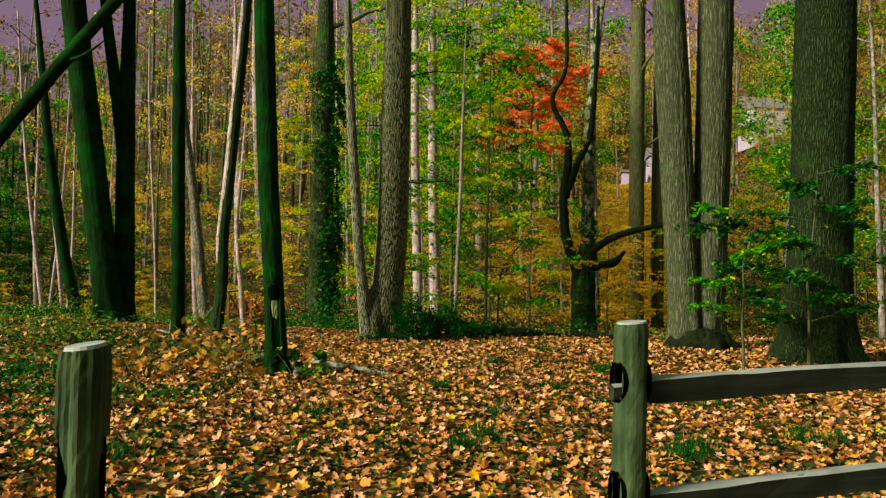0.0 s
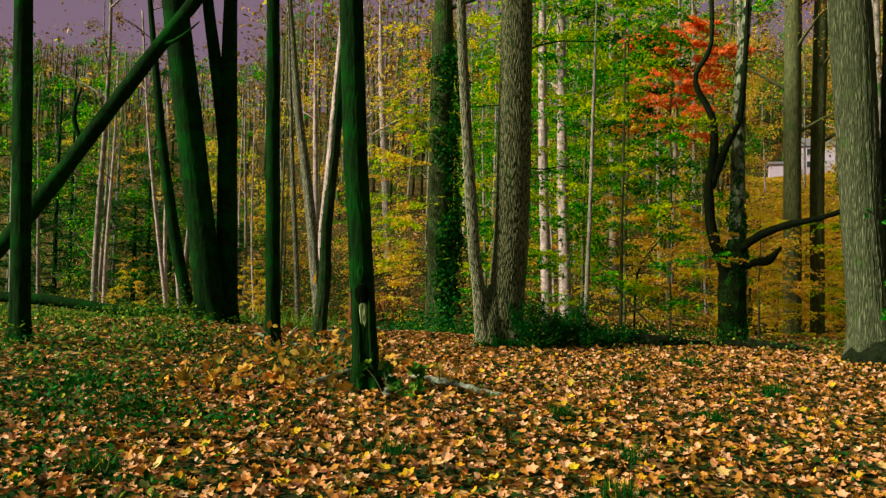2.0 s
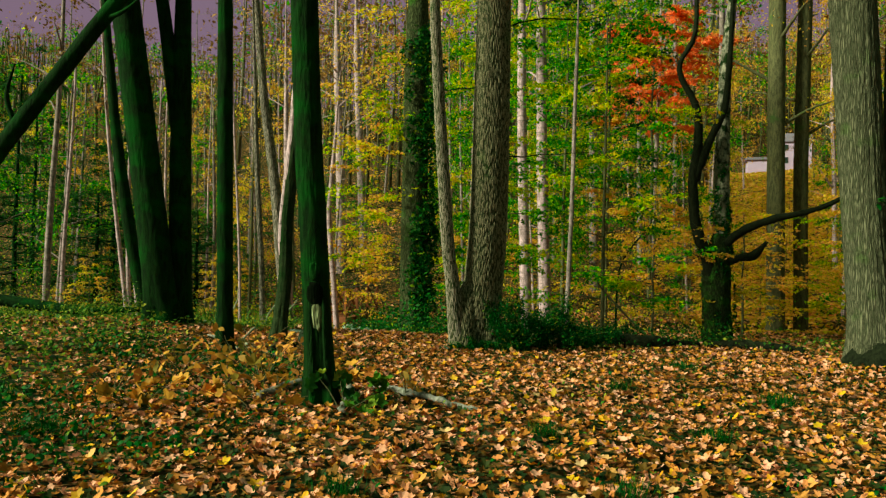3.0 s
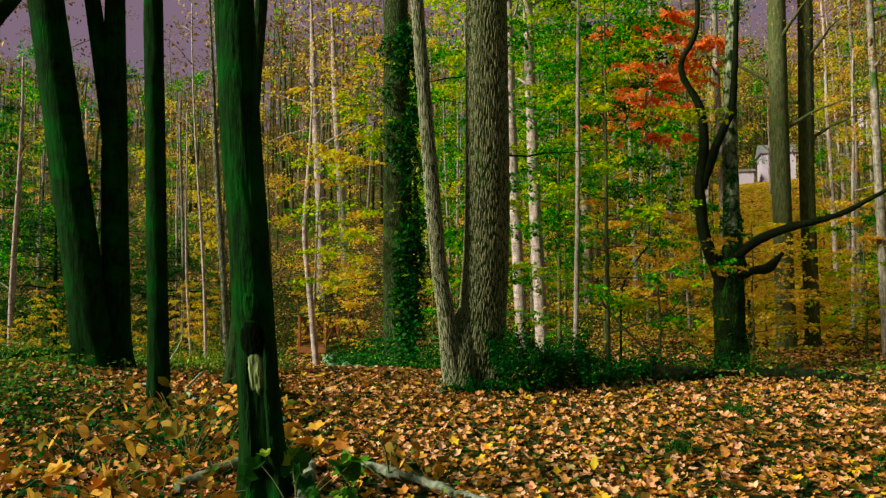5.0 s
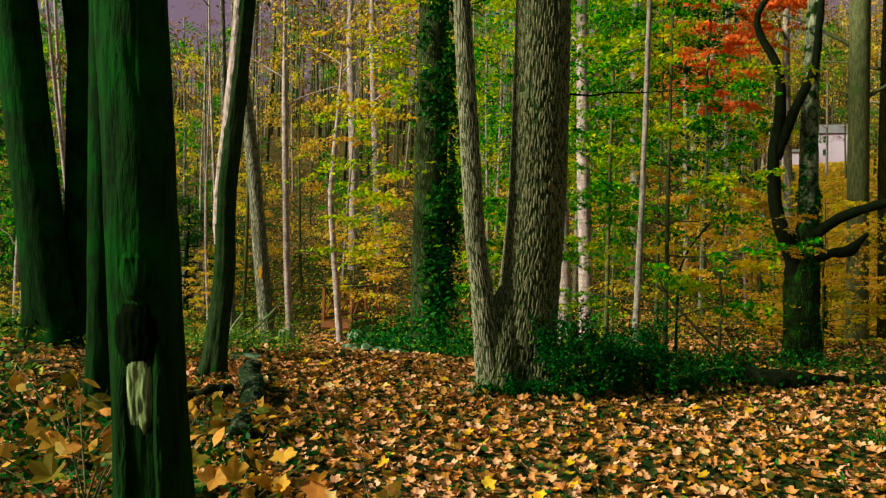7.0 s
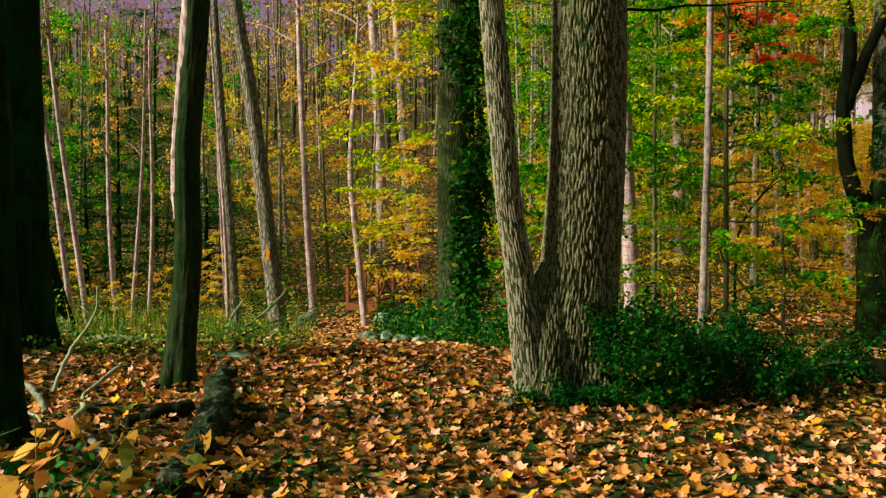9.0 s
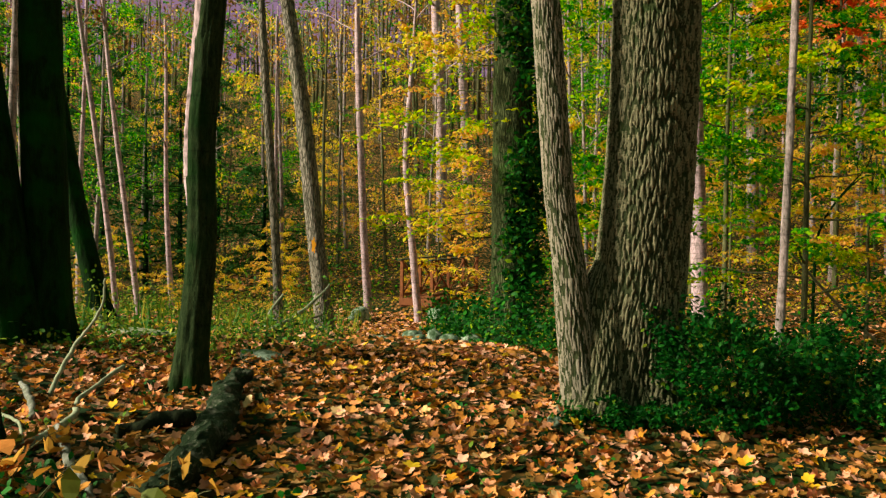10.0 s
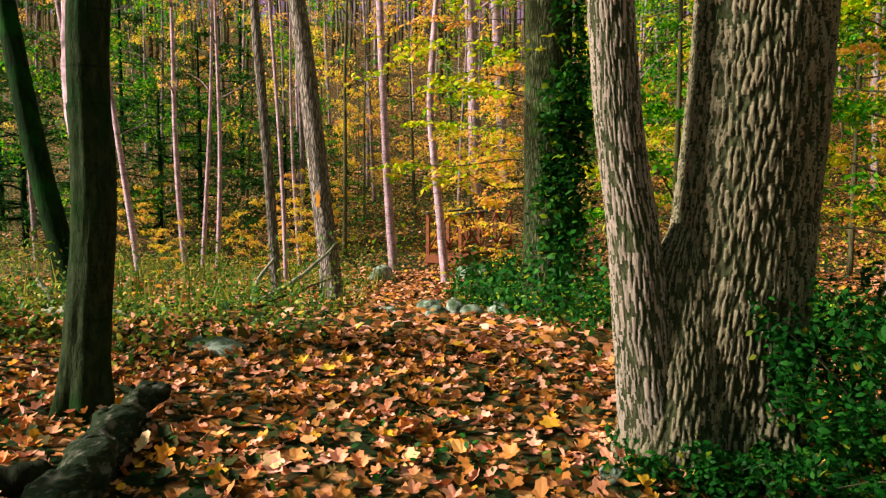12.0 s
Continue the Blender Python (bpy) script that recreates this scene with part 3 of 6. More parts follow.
def canopy(rng, th, rows, material, bark, low, limbs=6, count=1400, reach=3.2, size=0.13):
    """High limbs and a thin autumn crown."""
    top = rows[-1, 2]
    crown = []
    for i in range(limbs):
        z = low + (top - low) * (i + 0.5) / limbs
        x, y, r = (np.interp(z, rows[:, 2], rows[:, k]) for k in (0, 1, 3))
        lr = limb_rows(rng, (x, y, z), i * 2.4 + rng.uniform(-0.4, 0.4), reach * rng.uniform(0.7, 1.1) * (1.1 - 0.5 * i / limbs), rng.uniform(0.5, 0.9), max(r * 0.28, 0.02), 8)
        part("limb", tube_mesh("limb", lr, 6), bark, th)
        crown.append(spray_leaves(rng, lr, count // limbs, reach * 0.5, 0.35, size, OVAL, 0.7, 0.1))
    part("crown", mesh_of("crown", *joined(crown)), material, th)


def big_tree(name, base, world_rows, bark, label, top=15.0, seed=1, leaf=None, low=9.0, seg=26, step=0.12, relief=0.008, plates=4, flare=0.5, group="", fine_to=8.0, stretch=1.6, lobes=5, limbs=6, count=420, cells=None):
    rng = np.random.default_rng(seed)
    b = (base[0], base[1], gz1(*base))
    th = thing(name, b, label, "tree", group)
    rows = trunk_rows(world_rows, b, top)
    part("trunk", trunk_mesh("trunk", rows, seg, step, relief, plates, stretch, flare, lobes, seed, fine_to, cells=cells), bark, th)
    if leaf:
        canopy(rng, th, rows, leaf, bark, low, limbs, count)
    return th, rows, b


def spray_tree(name, base, h, r, leaf, bark, label, seed, limbs=12, low=0.8, reach=2.2, per=260, size=0.085, width=0.7, thick=0.07, rise=0.25, sector=None, lean=(0, 0), shape=OVAL, group="", tilt=0.45, twigs=3, droop=0.15, extra=None):
    """A slender understory tree with leaves in flat layers on near-level limbs."""
    rng = np.random.default_rng(seed)
    b = (base[0], base[1], gz1(*base))
    th = thing(name, b, label, "tree", group)
    s = np.linspace(0, 1, 7)
    rows = np.stack([lean[0] * s + rng.normal(0, 0.05, 7) * s, lean[1] * s + rng.normal(0, 0.05, 7) * s, -0.15 + (h + 0.15) * s, r * (1 - 0.75 * s)], -1)
    rows = spline(rows, 24)
    part("trunk", tube_mesh("trunk", rows, 9), bark, th)
    crown, twig, other = [], [], []
    for i in range(limbs):
        z = low + (h - low) * ((i + rng.uniform(0, 0.8)) / limbs)
        x, y, rr = (np.interp(z, rows[:, 2], rows[:, k]) for k in (0, 1, 3))
        yaw = i * 2.399 + rng.uniform(-0.5, 0.5) if sector is None else rng.uniform(*sector)
        ln = reach * rng.uniform(0.35, 1.25) * (1.0 - 0.4 * (z / h) ** 2)
        lr = limb_rows(rng, (x, y, z), yaw, ln, rise * rng.uniform(-0.3, 1.6) + max(0, rng.normal(0, 0.25)), max(rr * 0.45, 0.008), 8)
        part("limb", tube_mesh("limb", lr, 5), bark, th)
        twig += twig_tubes(rng, lr, twigs, width, 0.006)
        (other if extra and rng.random() < extra[1] else crown).append(spray_leaves(rng, lr, int(per * rng.uniform(0.6, 1.3)), width, thick, size, shape, tilt, droop))
    if twig:
        v, f = joined(twig)
        tagged(part("brushwood", mesh_of("brushwood", v, tri_faces(f), True), bark, th), kind="stuff")
    if crown:
        part("crown", mesh_of("crown", *joined(crown)), leaf, th)
    if other:
        part("turning_leaves", mesh_of("turning_leaves", *joined(other)), extra[0], th)
    return th


# the great forked tree at the clearing's far edge, with its thinner second stem
forked, forked_rows, FB = big_tree("forked_tree", (-1.2, 17.3), [(-1.24, 17.3, 0.2, 0.39), (-1.23, 17.3, 0.6, 0.365), (-1.18, 17.3, 1.2, 0.35), (-1.12, 17.3, 2.3, 0.335), (-1.10, 17.3, 4.7, 0.315), (-1.10, 17.3, 7, 0.29)],
                                   BARK_GREY, "tall forked tree with deeply furrowed grey bark", 16, 11, LEAF_YELLOW, 9.5, 420, 0.017, 0.002, 5.0, 0.32, "", 3.3, 4.0, 6, 6, 500, (0.033, 0.17, 0.020))
stem = trunk_rows([(-1.60, 16.95, 0.3, 0.150), (-1.63, 16.92, 0.62, 0.140), (-1.69, 16.9, 1.17, 0.125), (-1.77, 16.89, 1.71, 0.115), (-1.87, 16.87, 2.9, 0.108), (-2.01, 16.86, 4.6, 0.10), (-2.1, 16.85, 6, 0.09)], FB, 12)
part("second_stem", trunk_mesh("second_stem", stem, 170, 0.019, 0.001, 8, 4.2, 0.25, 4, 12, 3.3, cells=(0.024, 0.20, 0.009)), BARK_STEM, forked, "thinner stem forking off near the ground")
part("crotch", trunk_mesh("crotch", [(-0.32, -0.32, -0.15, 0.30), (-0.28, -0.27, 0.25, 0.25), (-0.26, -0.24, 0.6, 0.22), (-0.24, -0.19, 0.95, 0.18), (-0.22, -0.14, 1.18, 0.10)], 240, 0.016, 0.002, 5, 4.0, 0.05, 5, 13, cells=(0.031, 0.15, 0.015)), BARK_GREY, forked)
frng = np.random.default_rng(5)
for z, yaw, ln in ((5.6, 0.3, 3.0), (4.6, 2.4, 2.4), (3.3, 0.5, 2.2)):
    lr = limb_rows(frng, (0.1, 0, z), yaw, ln, 0.25, 0.018, 8)
    part("dead_limb", tube_mesh("dead_limb", lr, 6), BARK_DARK, forked)

# dark trunk beside the path, with a rotted scar at its foot
dark, dark_rows, DB = big_tree("dark_tree", (-2.31, 11.02), [(-2.30, 11.02, 0.35, 0.15), (-2.32, 11.01, 1.08, 0.142), (-2.38, 10.99, 1.95, 0.142), (-2.45, 10.98, 2.85, 0.142), (-2.57, 10.96, 5.22, 0.135)],
                               BARK_DARK, "dark trunk with a rotted scar near its foot", 13, 21, LEAF_YELLOW, 9, 96, 0.03, 0.006, 5, 0.55, "", 4)


def trunk_of(th):
    return next(c for c in th.children if c.name.startswith("trunk"))


def bark_patch(rows, a0, a1, z0, z1, proud, seed, flare, lobes, tree_seed, power=0.5):
    """A patch lying on a trunk: it stands a little proud in the middle and sinks under the bark along a ragged edge."""
    dense = spline(rows, 200)
    nu, nz = 26, 60
    u, w = np.linspace(-1, 1, nu)[None], np.linspace(-1, 1, nz)[:, None]
    z = (z0 + z1) / 2 + (z1 - z0) / 2 * w
    th = (a0 + a1) / 2 + (a1 - a0) / 2 * u + 0 * z
    z = z + 0 * th
    cx, cy, r = (np.interp(z, dense[:, 2], dense[:, i]) for i in (0, 1, 3))
    rad = girth(r, np.interp(rows[0, 2], dense[:, 2], dense[:, 3]), th, z, flare, lobes, tree_seed)
    n = vnoise(th * 14, z * 16, z * 0 + seed, seed) + 0.6 * vnoise(th * 40, z * 26, z * 0, seed + 1)
    edge = 1 - np.abs(u) ** 2.2 - np.abs(w) ** 2.6
    rad = rad + proud * np.clip(edge * 2, -2.5, 1) + 0.009 * (n - 0.8) - 0.004
    v = np.stack([cx + rad * np.cos(th), cy + rad * np.sin(th), z], -1).reshape(-1, 3)
    i, j = np.arange(nz - 1)[:, None] * nu, np.arange(nu - 1)[None]
    return mesh_of("patch", v, np.stack([i + j, i + j + 1, i + nu + j + 1, i + nu + j], -1).reshape(-1, 4), True)


part("scar", bark_patch(dark_rows, -1.66, -0.95, 0.76, 1.08, 0.008, 3, 0.55, 5, 21), CHARRED, trunk_of(dark), "pale streaked rotten wood in the scar")
# The hollow isn't cut in; a proud black patch paints its shade.
part("hollow", bark_patch(dark_rows, -2.0, -0.72, 1.02, 1.26, 0.010, 7, 0.55, 5, 21), HOLE_DARK, trunk_of(dark), "black patch painted as the hollow's shade above the scar")
for lean0, lean1, z0, z1, pr, sd in ((-1.02, -0.58, 0.05, 1.12, 0.034, 11), (-1.98, -1.60, 0.10, 1.0, 0.022, 13), (-1.75, -0.9, 1.27, 1.46, 0.014, 17)):
    part("scar_lip", bark_patch(dark_rows, lean0, lean1, z0, z1, pr, sd, 0.55, 5, 21), BARK_DARK, trunk_of(dark))

TREES = [
    ("dark_tree", (-7.2, 17.1), [(-7.25, 17.1, 0.6, 0.29), (-7.54, 16.98, 3.51, 0.275), (-8.0, 16.78, 7.1, 0.25)], BARK_DARK, "thick dark leaning trunk", 14, 31, LEAF_RUST, 60),
    ("dark_tree", (-7.75, 12.3), [(-7.75, 12.3, 0.5, 0.145), (-7.8, 12.3, 3.0, 0.135), (-7.9, 12.3, 7.0, 0.12)], BARK_DARK, "slim dark trunk at the clearing's side", 12, 30, LEAF_RUST, 40),
    ("dark_tree", (-6.95, 17.45), [(-6.95, 17.45, 0.6, 0.21), (-7.02, 17.42, 3.58, 0.20), (-7.05, 17.41, 7.34, 0.13)], BARK_DARK, "dark upright trunk dividing high up", 14, 32, LEAF_RUST, 48),
    ("dark_tree", (-4.85, 14.6), [(-4.83, 14.6, 0.6, 0.124), (-4.9, 14.58, 3.26, 0.12), (-4.97, 14.55, 6.4, 0.104)], BARK_DARK, "slim straight dark trunk", 12, 33, LEAF_RUST, 36),
    ("grey_tree", (-4.63, 16.48), [(-4.62, 16.48, 0.5, 0.125), (-4.57, 16.52, 1.28, 0.12), (-4.58, 16.52, 2.08, 0.118), (-4.50, 16.54, 3.2, 0.115), (-4.42, 16.55, 4.4, 0.112), (-4.29, 16.59, 6.4, 0.105), (-4.25, 16.6, 7.12, 0.1)], BARK_SLANT, "leaning dark tree with a painted sunlit side and a knot", 12, 34, LEAF_YELLOW, 60),
    ("grey_tree", (-7.40, 24.66), [(-7.40, 24.66, -0.3, 0.175), (-7.52, 24.64, 1.45, 0.165), (-7.73, 24.6, 3.35, 0.152), (-7.90, 24.55, 4.6, 0.14), (-8.12, 24.5, 6.1, 0.125)], BARK_BLAZE, "grey tree with an orange trail blaze", 15, 35, LEAF_ORANGE, 40),
    ("slim_tree", (-7.52, 23.2), [(-7.50, 23.2, 0.2, 0.078), (-7.56, 23.17, 1.52, 0.076), (-7.72, 23.1, 4.0, 0.07)], BARK_BLAZE, "slim grey tree in the undergrowth", 10, 36, LEAF_YELLOW, 16),
    ("pale_tree", (-11.25, 36.5), [(-11.24, 36.5, -0.9, 0.15), (-11.40, 36.44, 1.68, 0.13), (-11.60, 36.35, 6.96, 0.115)], BARK_PALE, "straight pale-barked tree by the footbridge", 15, 37, LEAF_ORANGE, 24),
    ("pale_tree", (-8.0, 32.5), [(-8.03, 32.51, -1.0, 0.115), (-8.19, 32.45, 0.46, 0.112), (-8.42, 32.37, 3.07, 0.092), (-8.38, 32.38, 4.5, 0.085), (-8.29, 32.41, 5.91, 0.065)], BARK_PALE, "slender crooked pale tree before the footbridge", 10, 38, LEAF_ORANGE, 18),
    ("ivied_tree", (-3.9, 25.6), [(-3.9, 25.6, -0.2, 0.40), (-3.94, 25.59, 3.57, 0.37), (-3.97, 25.59, 7.52, 0.33)], BARK_VINED, "stout furrowed tree hung with green vines", 16, 39, LEAF_LIME, 80),
    ("slim_tree", (0.37, 22.1), [(0.37, 22.1, 0.3, 0.06), (0.43, 22.1, 2.67, 0.055), (0.48, 22.09, 6.24, 0.045)], BARK_MID, "slim straight grey sapling", 9, 40, LEAF_GREEN, 16),
    ("pale_tree", (-1.05, 34.4), [(-1.03, 34.4, 0.3, 0.22), (-1.28, 34.4, 5.89, 0.19), (-1.4, 34.39, 10.84, 0.165)], BARK_PALE, "pale blotched trunk behind green leaves", 17, 41, LEAF_GREEN, 24),
    ("pale_tree", (-0.35, 37.4), [(-0.31, 37.4, 0.2, 0.26), (-0.57, 37.4, 6.3, 0.235), (-0.75, 37.4, 13.02, 0.19)], BARK_PALE, "pale blotched trunk behind green leaves", 18, 42, LEAF_GREEN, 28),
    ("grey_tree", (2.46, 52.2), [(2.46, 52.2, 1.0, 0.29), (2.14, 52.21, 13.89, 0.25)], BARK_MID, "far grey trunk on the rising slope", 20, 43, LEAF_ORANGE, 20),
    ("grey_tree", (9.95, 40.8), [(9.96, 40.79, 0.5, 0.40), (9.89, 40.81, 6.98, 0.385), (9.84, 40.82, 15.8, 0.36)], BARK_BROWN, "tall brown-grey trunk behind the broken snag", 20, 44, LEAF_ORANGE, 36),
    ("grey_tree", (11.25, 41.5), [(11.25, 41.5, 0.5, 0.32), (11.18, 41.52, 6.05, 0.32), (11.26, 41.5, 13.86, 0.31)], BARK_BROWN, "tall brown-grey trunk behind the broken snag", 19, 45, LEAF_ORANGE, 30),
    ("great_tree", (7.05, 14.85), [(7.02, 14.85, 0.6, 0.60), (7.05, 14.83, 2.6, 0.55), (7.1, 14.82, 6.8, 0.52)], BARK_WOOD, "great dark-grey furrowed trunk beyond the fence", 17, 46, LEAF_RUST, 150),
    ("slim_tree", (-10.0, 21.7), [(-10.0, 21.7, 0.4, 0.17), (-10.35, 21.6, 2.0, 0.16), (-10.75, 21.5, 4.5, 0.13)], BARK_DARK, "leaning dark tree in the undergrowth", 11, 47, LEAF_RUST, 24),
    ("pale_tree", (-14.06, 54.7), [(-14.05, 54.7, 1.3, 0.33), (-14.2, 54.7, 7, 0.3), (-14.6, 54.7, 14, 0.26)], BARK_PALE, "far pale trunk on the slope", 20, 48, LEAF_ORANGE, 20),
    ("pale_tree", (-13.2, 57.2), [(-13.2, 57.2, 1.5, 0.30), (-13.4, 57.2, 7, 0.28), (-13.9, 57.2, 15, 0.24)], BARK_PALE, "far pale trunk on the slope", 20, 49, LEAF_ORANGE, 20),
]
stands = {}
for name, base, rows, bark, label, top, seed, leaf, seg in TREES:
    far_off = base[1] > 30
    stands[seed] = big_tree(name, base, rows, bark, label, top, seed, leaf, 9.5 if not far_off else 8.5, seg, 0.3 if far_off else (0.06 if seg > 50 else 0.12), {True: 0.02, False: 0.007}[bark == BARK_GREY], 4.5, 0.22 if far_off else 0.45, "", 7.0)

# Pale bark laid along the sunward side: sunlight on this trunk is painted on.
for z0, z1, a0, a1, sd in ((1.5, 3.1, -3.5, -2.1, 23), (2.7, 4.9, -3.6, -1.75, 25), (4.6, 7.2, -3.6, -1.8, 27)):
    part("lichen_patch", bark_patch(stands[34][1], a0, a1, z0, z1, 0.017, sd, 0.45, 5, 34), BARK_PALE, trunk_of(stands[34][0]), "pale patch painted for the sunlit side")

# second limb of the dividing dark trunk
for ob in [o for o in scene.objects if o.get("label") == "dark upright trunk dividing high up"]:
    b = ob.location
    part("limb", tube_mesh("limb", lifted([(-7.02, 17.43, 3.3, 0.15), (-7.12, 17.38, 4.32, 0.14), (-7.32, 17.3, 5.79, 0.124), (-7.49, 17.24, 7.02, 0.11), (-7.8, 17.1, 10, 0.06)], b), 16, 20), BARK_DARK, ob)
for ob in [o for o in scene.objects if o.get("label") == "grey tree with an orange trail blaze"]:
    b = ob.location
    blaze = bmesh.new()
    bmesh.ops.create_circle(blaze, cap_ends=True, segments=18, radius=0.5)
    bmesh.ops.subdivide_edges(blaze, edges=blaze.edges[:], cuts=1, use_grid_fill=True)
    for w in blaze.verts:
        s = 1 + 0.25 * math.sin(5 * math.atan2(w.co.y, w.co.x) + 1)
        a = w.co.x * 0.42 * s
        w.co = Vector((math.sin(a) * 0.180, -math.cos(a) * 0.180, w.co.y * 0.27 * s))
    o = part("trail_blaze", blaze, ORANGE_PAINT, trunk_of(ob), "painted orange trail mark", (-7.49 - b.x, 24.64 - b.y, 1.05 - b.z))
    o.rotation_euler = (0, 0, radians(14))

# twin trunks from one mossy foot
twin, twin_rows, TB = big_tree("twin_tree", (5.6, 17.2), [(5.28, 17.2, 0.5, 0.36), (5.12, 17.2, 2.6, 0.35), (4.98, 17.2, 4.8, 0.36), (4.83, 17.2, 7.0, 0.35)], BARK_TWIN, "pair of furrowed grey trunks grown from one mossy foot", 16, 51, LEAF_RUST, 9.5, 150, 0.03, 0.014, 6, 0.4, "", 7, 1.4)
rows = trunk_rows([(5.74, 17.3, 0.5, 0.40), (5.82, 17.3, 2.7, 0.37), (5.86, 17.3, 5.1, 0.375), (5.88, 17.3, 7.6, 0.37)], TB, 16)
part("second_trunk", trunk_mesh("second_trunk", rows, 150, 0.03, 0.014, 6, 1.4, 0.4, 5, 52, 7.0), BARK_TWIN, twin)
foot = trunk_mesh("foot", [(0, -0.15, -0.15, 0.74), (0, -0.14, 0.12, 0.66), (0, -0.1, 0.28, 0.56), (0, -0.05, 0.42, 0.42), (0, 0, 0.50, 0.2)], 90, 0.025, 0.05, 5, 5, 0.25, 7, 53, wobble=0.12)
part("foot", foot, BARK_BLACK, twin, "dark mossy swollen foot")

# broken snag with black twisted limbs
rng = np.random.default_rng(61)
SB = (5.82, 32.4, gz1(5.82, 32.4))
snag = thing("broken_snag", SB, "dead broken tree with black twisted limbs and moss", "tree")
part("trunk", trunk_mesh("trunk", lifted([(5.8, 32.4, SB[2] - 0.2, 0.56), (5.8, 32.4, -0.3, 0.52), (5.74, 32.42, 1.18, 0.50), (5.8, 32.4, 2.2, 0.40), (5.86, 32.45, 2.75, 0.24)], SB), 40, 0.08, 0.05, 3, 1.5, 0.2, 5, 62), MOSSY_DARK, snag)
part("upper_trunk", trunk_mesh("upper_trunk", lifted([(5.88, 32.6, 2.0, 0.26), (5.92, 32.6, 3.95, 0.27), (5.98, 32.7, 8.13, 0.23), (6.2, 32.6, 11.39, 0.15), (6.45, 32.6, 13.2, 0.10)], SB), 30, 0.1, 0.03, 3, 1.5, 0.0, 5, 63), bark_material("peeling_snag_bark", (0.02, 0.02, 0.012), (0.40, 0.31, 0.32), 11, 0.35, 0.04, (0.008, 0.016, 0.004), 0.46, 3.2), snag, "pale peeling broken upper trunk")
for limb in ([(5.55, 32.3, 1.2, 0.30), (5.43, 32.2, 1.7, 0.27), (4.99, 32.2, 3.01, 0.235), (4.85, 32.2, 4.64, 0.21), (5.01, 32.2, 5.8, 0.205), (4.92, 32.2, 7.2, 0.16), (4.32, 32.3, 8.62, 0.12), (4.87, 32.3, 10.02, 0.105), (4.81, 32.3, 13.2, 0.07)],
             [(4.93, 32.2, 4.6, 0.17), (5.2, 32.1, 5.5, 0.17), (5.5, 32.1, 6.27, 0.165), (5.86, 32.0, 7.2, 0.15), (6.01, 32.0, 9.29, 0.105), (6.1, 32.0, 12.4, 0.07)],
             [(5.8, 32.3, 2.2, 0.20), (6.56, 32.1, 2.85, 0.185), (7.44, 31.9, 3.25, 0.155), (8.85, 31.6, 3.62, 0.11), (10.3, 31.2, 4.4, 0.07)],
             [(5.9, 32.3, 1.6, 0.16), (6.4, 32.1, 1.9, 0.15), (6.9, 32.0, 2.0, 0.19), (7.3, 31.9, 2.5, 0.06)]):
    v, f = tube(spline(lifted([(a, b, c, r * 0.82) for a, b, c, r in limb], SB), 40), 14)
    v = v + 0.05 * (np.stack([vnoise(v[:, 0] * 4, v[:, 1] * 4, v[:, 2] * 4, s) for s in (1, 2, 3)], -1) - 0.5)
    part("limb", mesh_of("limb", v, tri_faces(f), True), BARK_BLACK, snag)

# ivy clumps round the snag where its limbs part
q = np.random.default_rng(66)
n = 1500
clump = q.integers(0, 26, n)
ca, cz, cr = q.uniform(-2.9, 0.1, 26), np.concatenate([q.uniform(-0.6, 2.4, 12), q.uniform(2.2, 5.2, 14)]), q.uniform(0.02, 0.16, 26)
a = ca[clump] + q.normal(0, 0.22, n)
z = cz[clump] + q.normal(0, 0.16, n)
rr = np.interp(z, [-1, 1.2, 2.2, 2.8, 6], [0.54, 0.50, 0.42, 0.30, 0.28]) + cr[clump] * q.random(n)
solo("snag_ivy", mesh_of("snag_ivy", *leaves(OVAL, np.stack([5.85 + rr * np.cos(a), 32.5 + rr * np.sin(a), z], -1), 0.11 * q.uniform(0.6, 1.3, n), q, 0.6)), LEAF_IVY, (0, 0, 0), "dark ivy clumps clinging to the dead snag", "ivy", "", "stuff")

# dead trunk fallen against the dark trees
KB = (-11.5, 14.55, gz1(-11.5, 14.55))
stub = thing("leaning_dead_tree", KB, "dead dark trunk leaning against its neighbour", "tree")
v, f = tube(spline(lifted([(-11.55, 14.54, KB[2] - 0.1, 0.16), (-9.98, 15.0, 1.96, 0.15), (-8.3, 15.5, 4.5, 0.14), (-6.9, 15.92, 6.6, 0.125), (-5.6, 16.3, 8.5, 0.09)], KB), 40), 18)
v = v + 0.025 * (np.stack([vnoise(v[:, 0] * 6, v[:, 1] * 6, v[:, 2] * 6, k) for k in (1, 2, 3)], -1) - 0.5)
part("fallen_trunk", mesh_of("fallen_trunk", v, tri_faces(f), True), BARK_DARK, stub)
for limb in ([(-8.9, 15.3, 3.6, 0.05), (-9.0, 15.2, 4.1, 0.04), (-8.8, 15.1, 4.6, 0.015)], [(-7.6, 15.7, 5.5, 0.045), (-7.2, 15.6, 5.6, 0.035), (-6.8, 15.6, 5.9, 0.012)]):
    part("broken_limb", tube_mesh("broken_limb", lifted(limb, KB), 7, 12), BARK_DARK, stub)

# ---- understory with coloured leaves ----
spray_tree("understory_tree", (-4.03, 26.25), 8.2, 0.05, LEAF_LIME, BARK_BROWN, "slender tree with yellow-green leaves in level layers", 101, 16, 2.2, 3.7, 230, 0.112, 1.0, 0.03, 0.10, (2.6, 4.5), (0.0, 0.2), tilt=0.5, extra=(LEAF_YELLOW, 0.2))
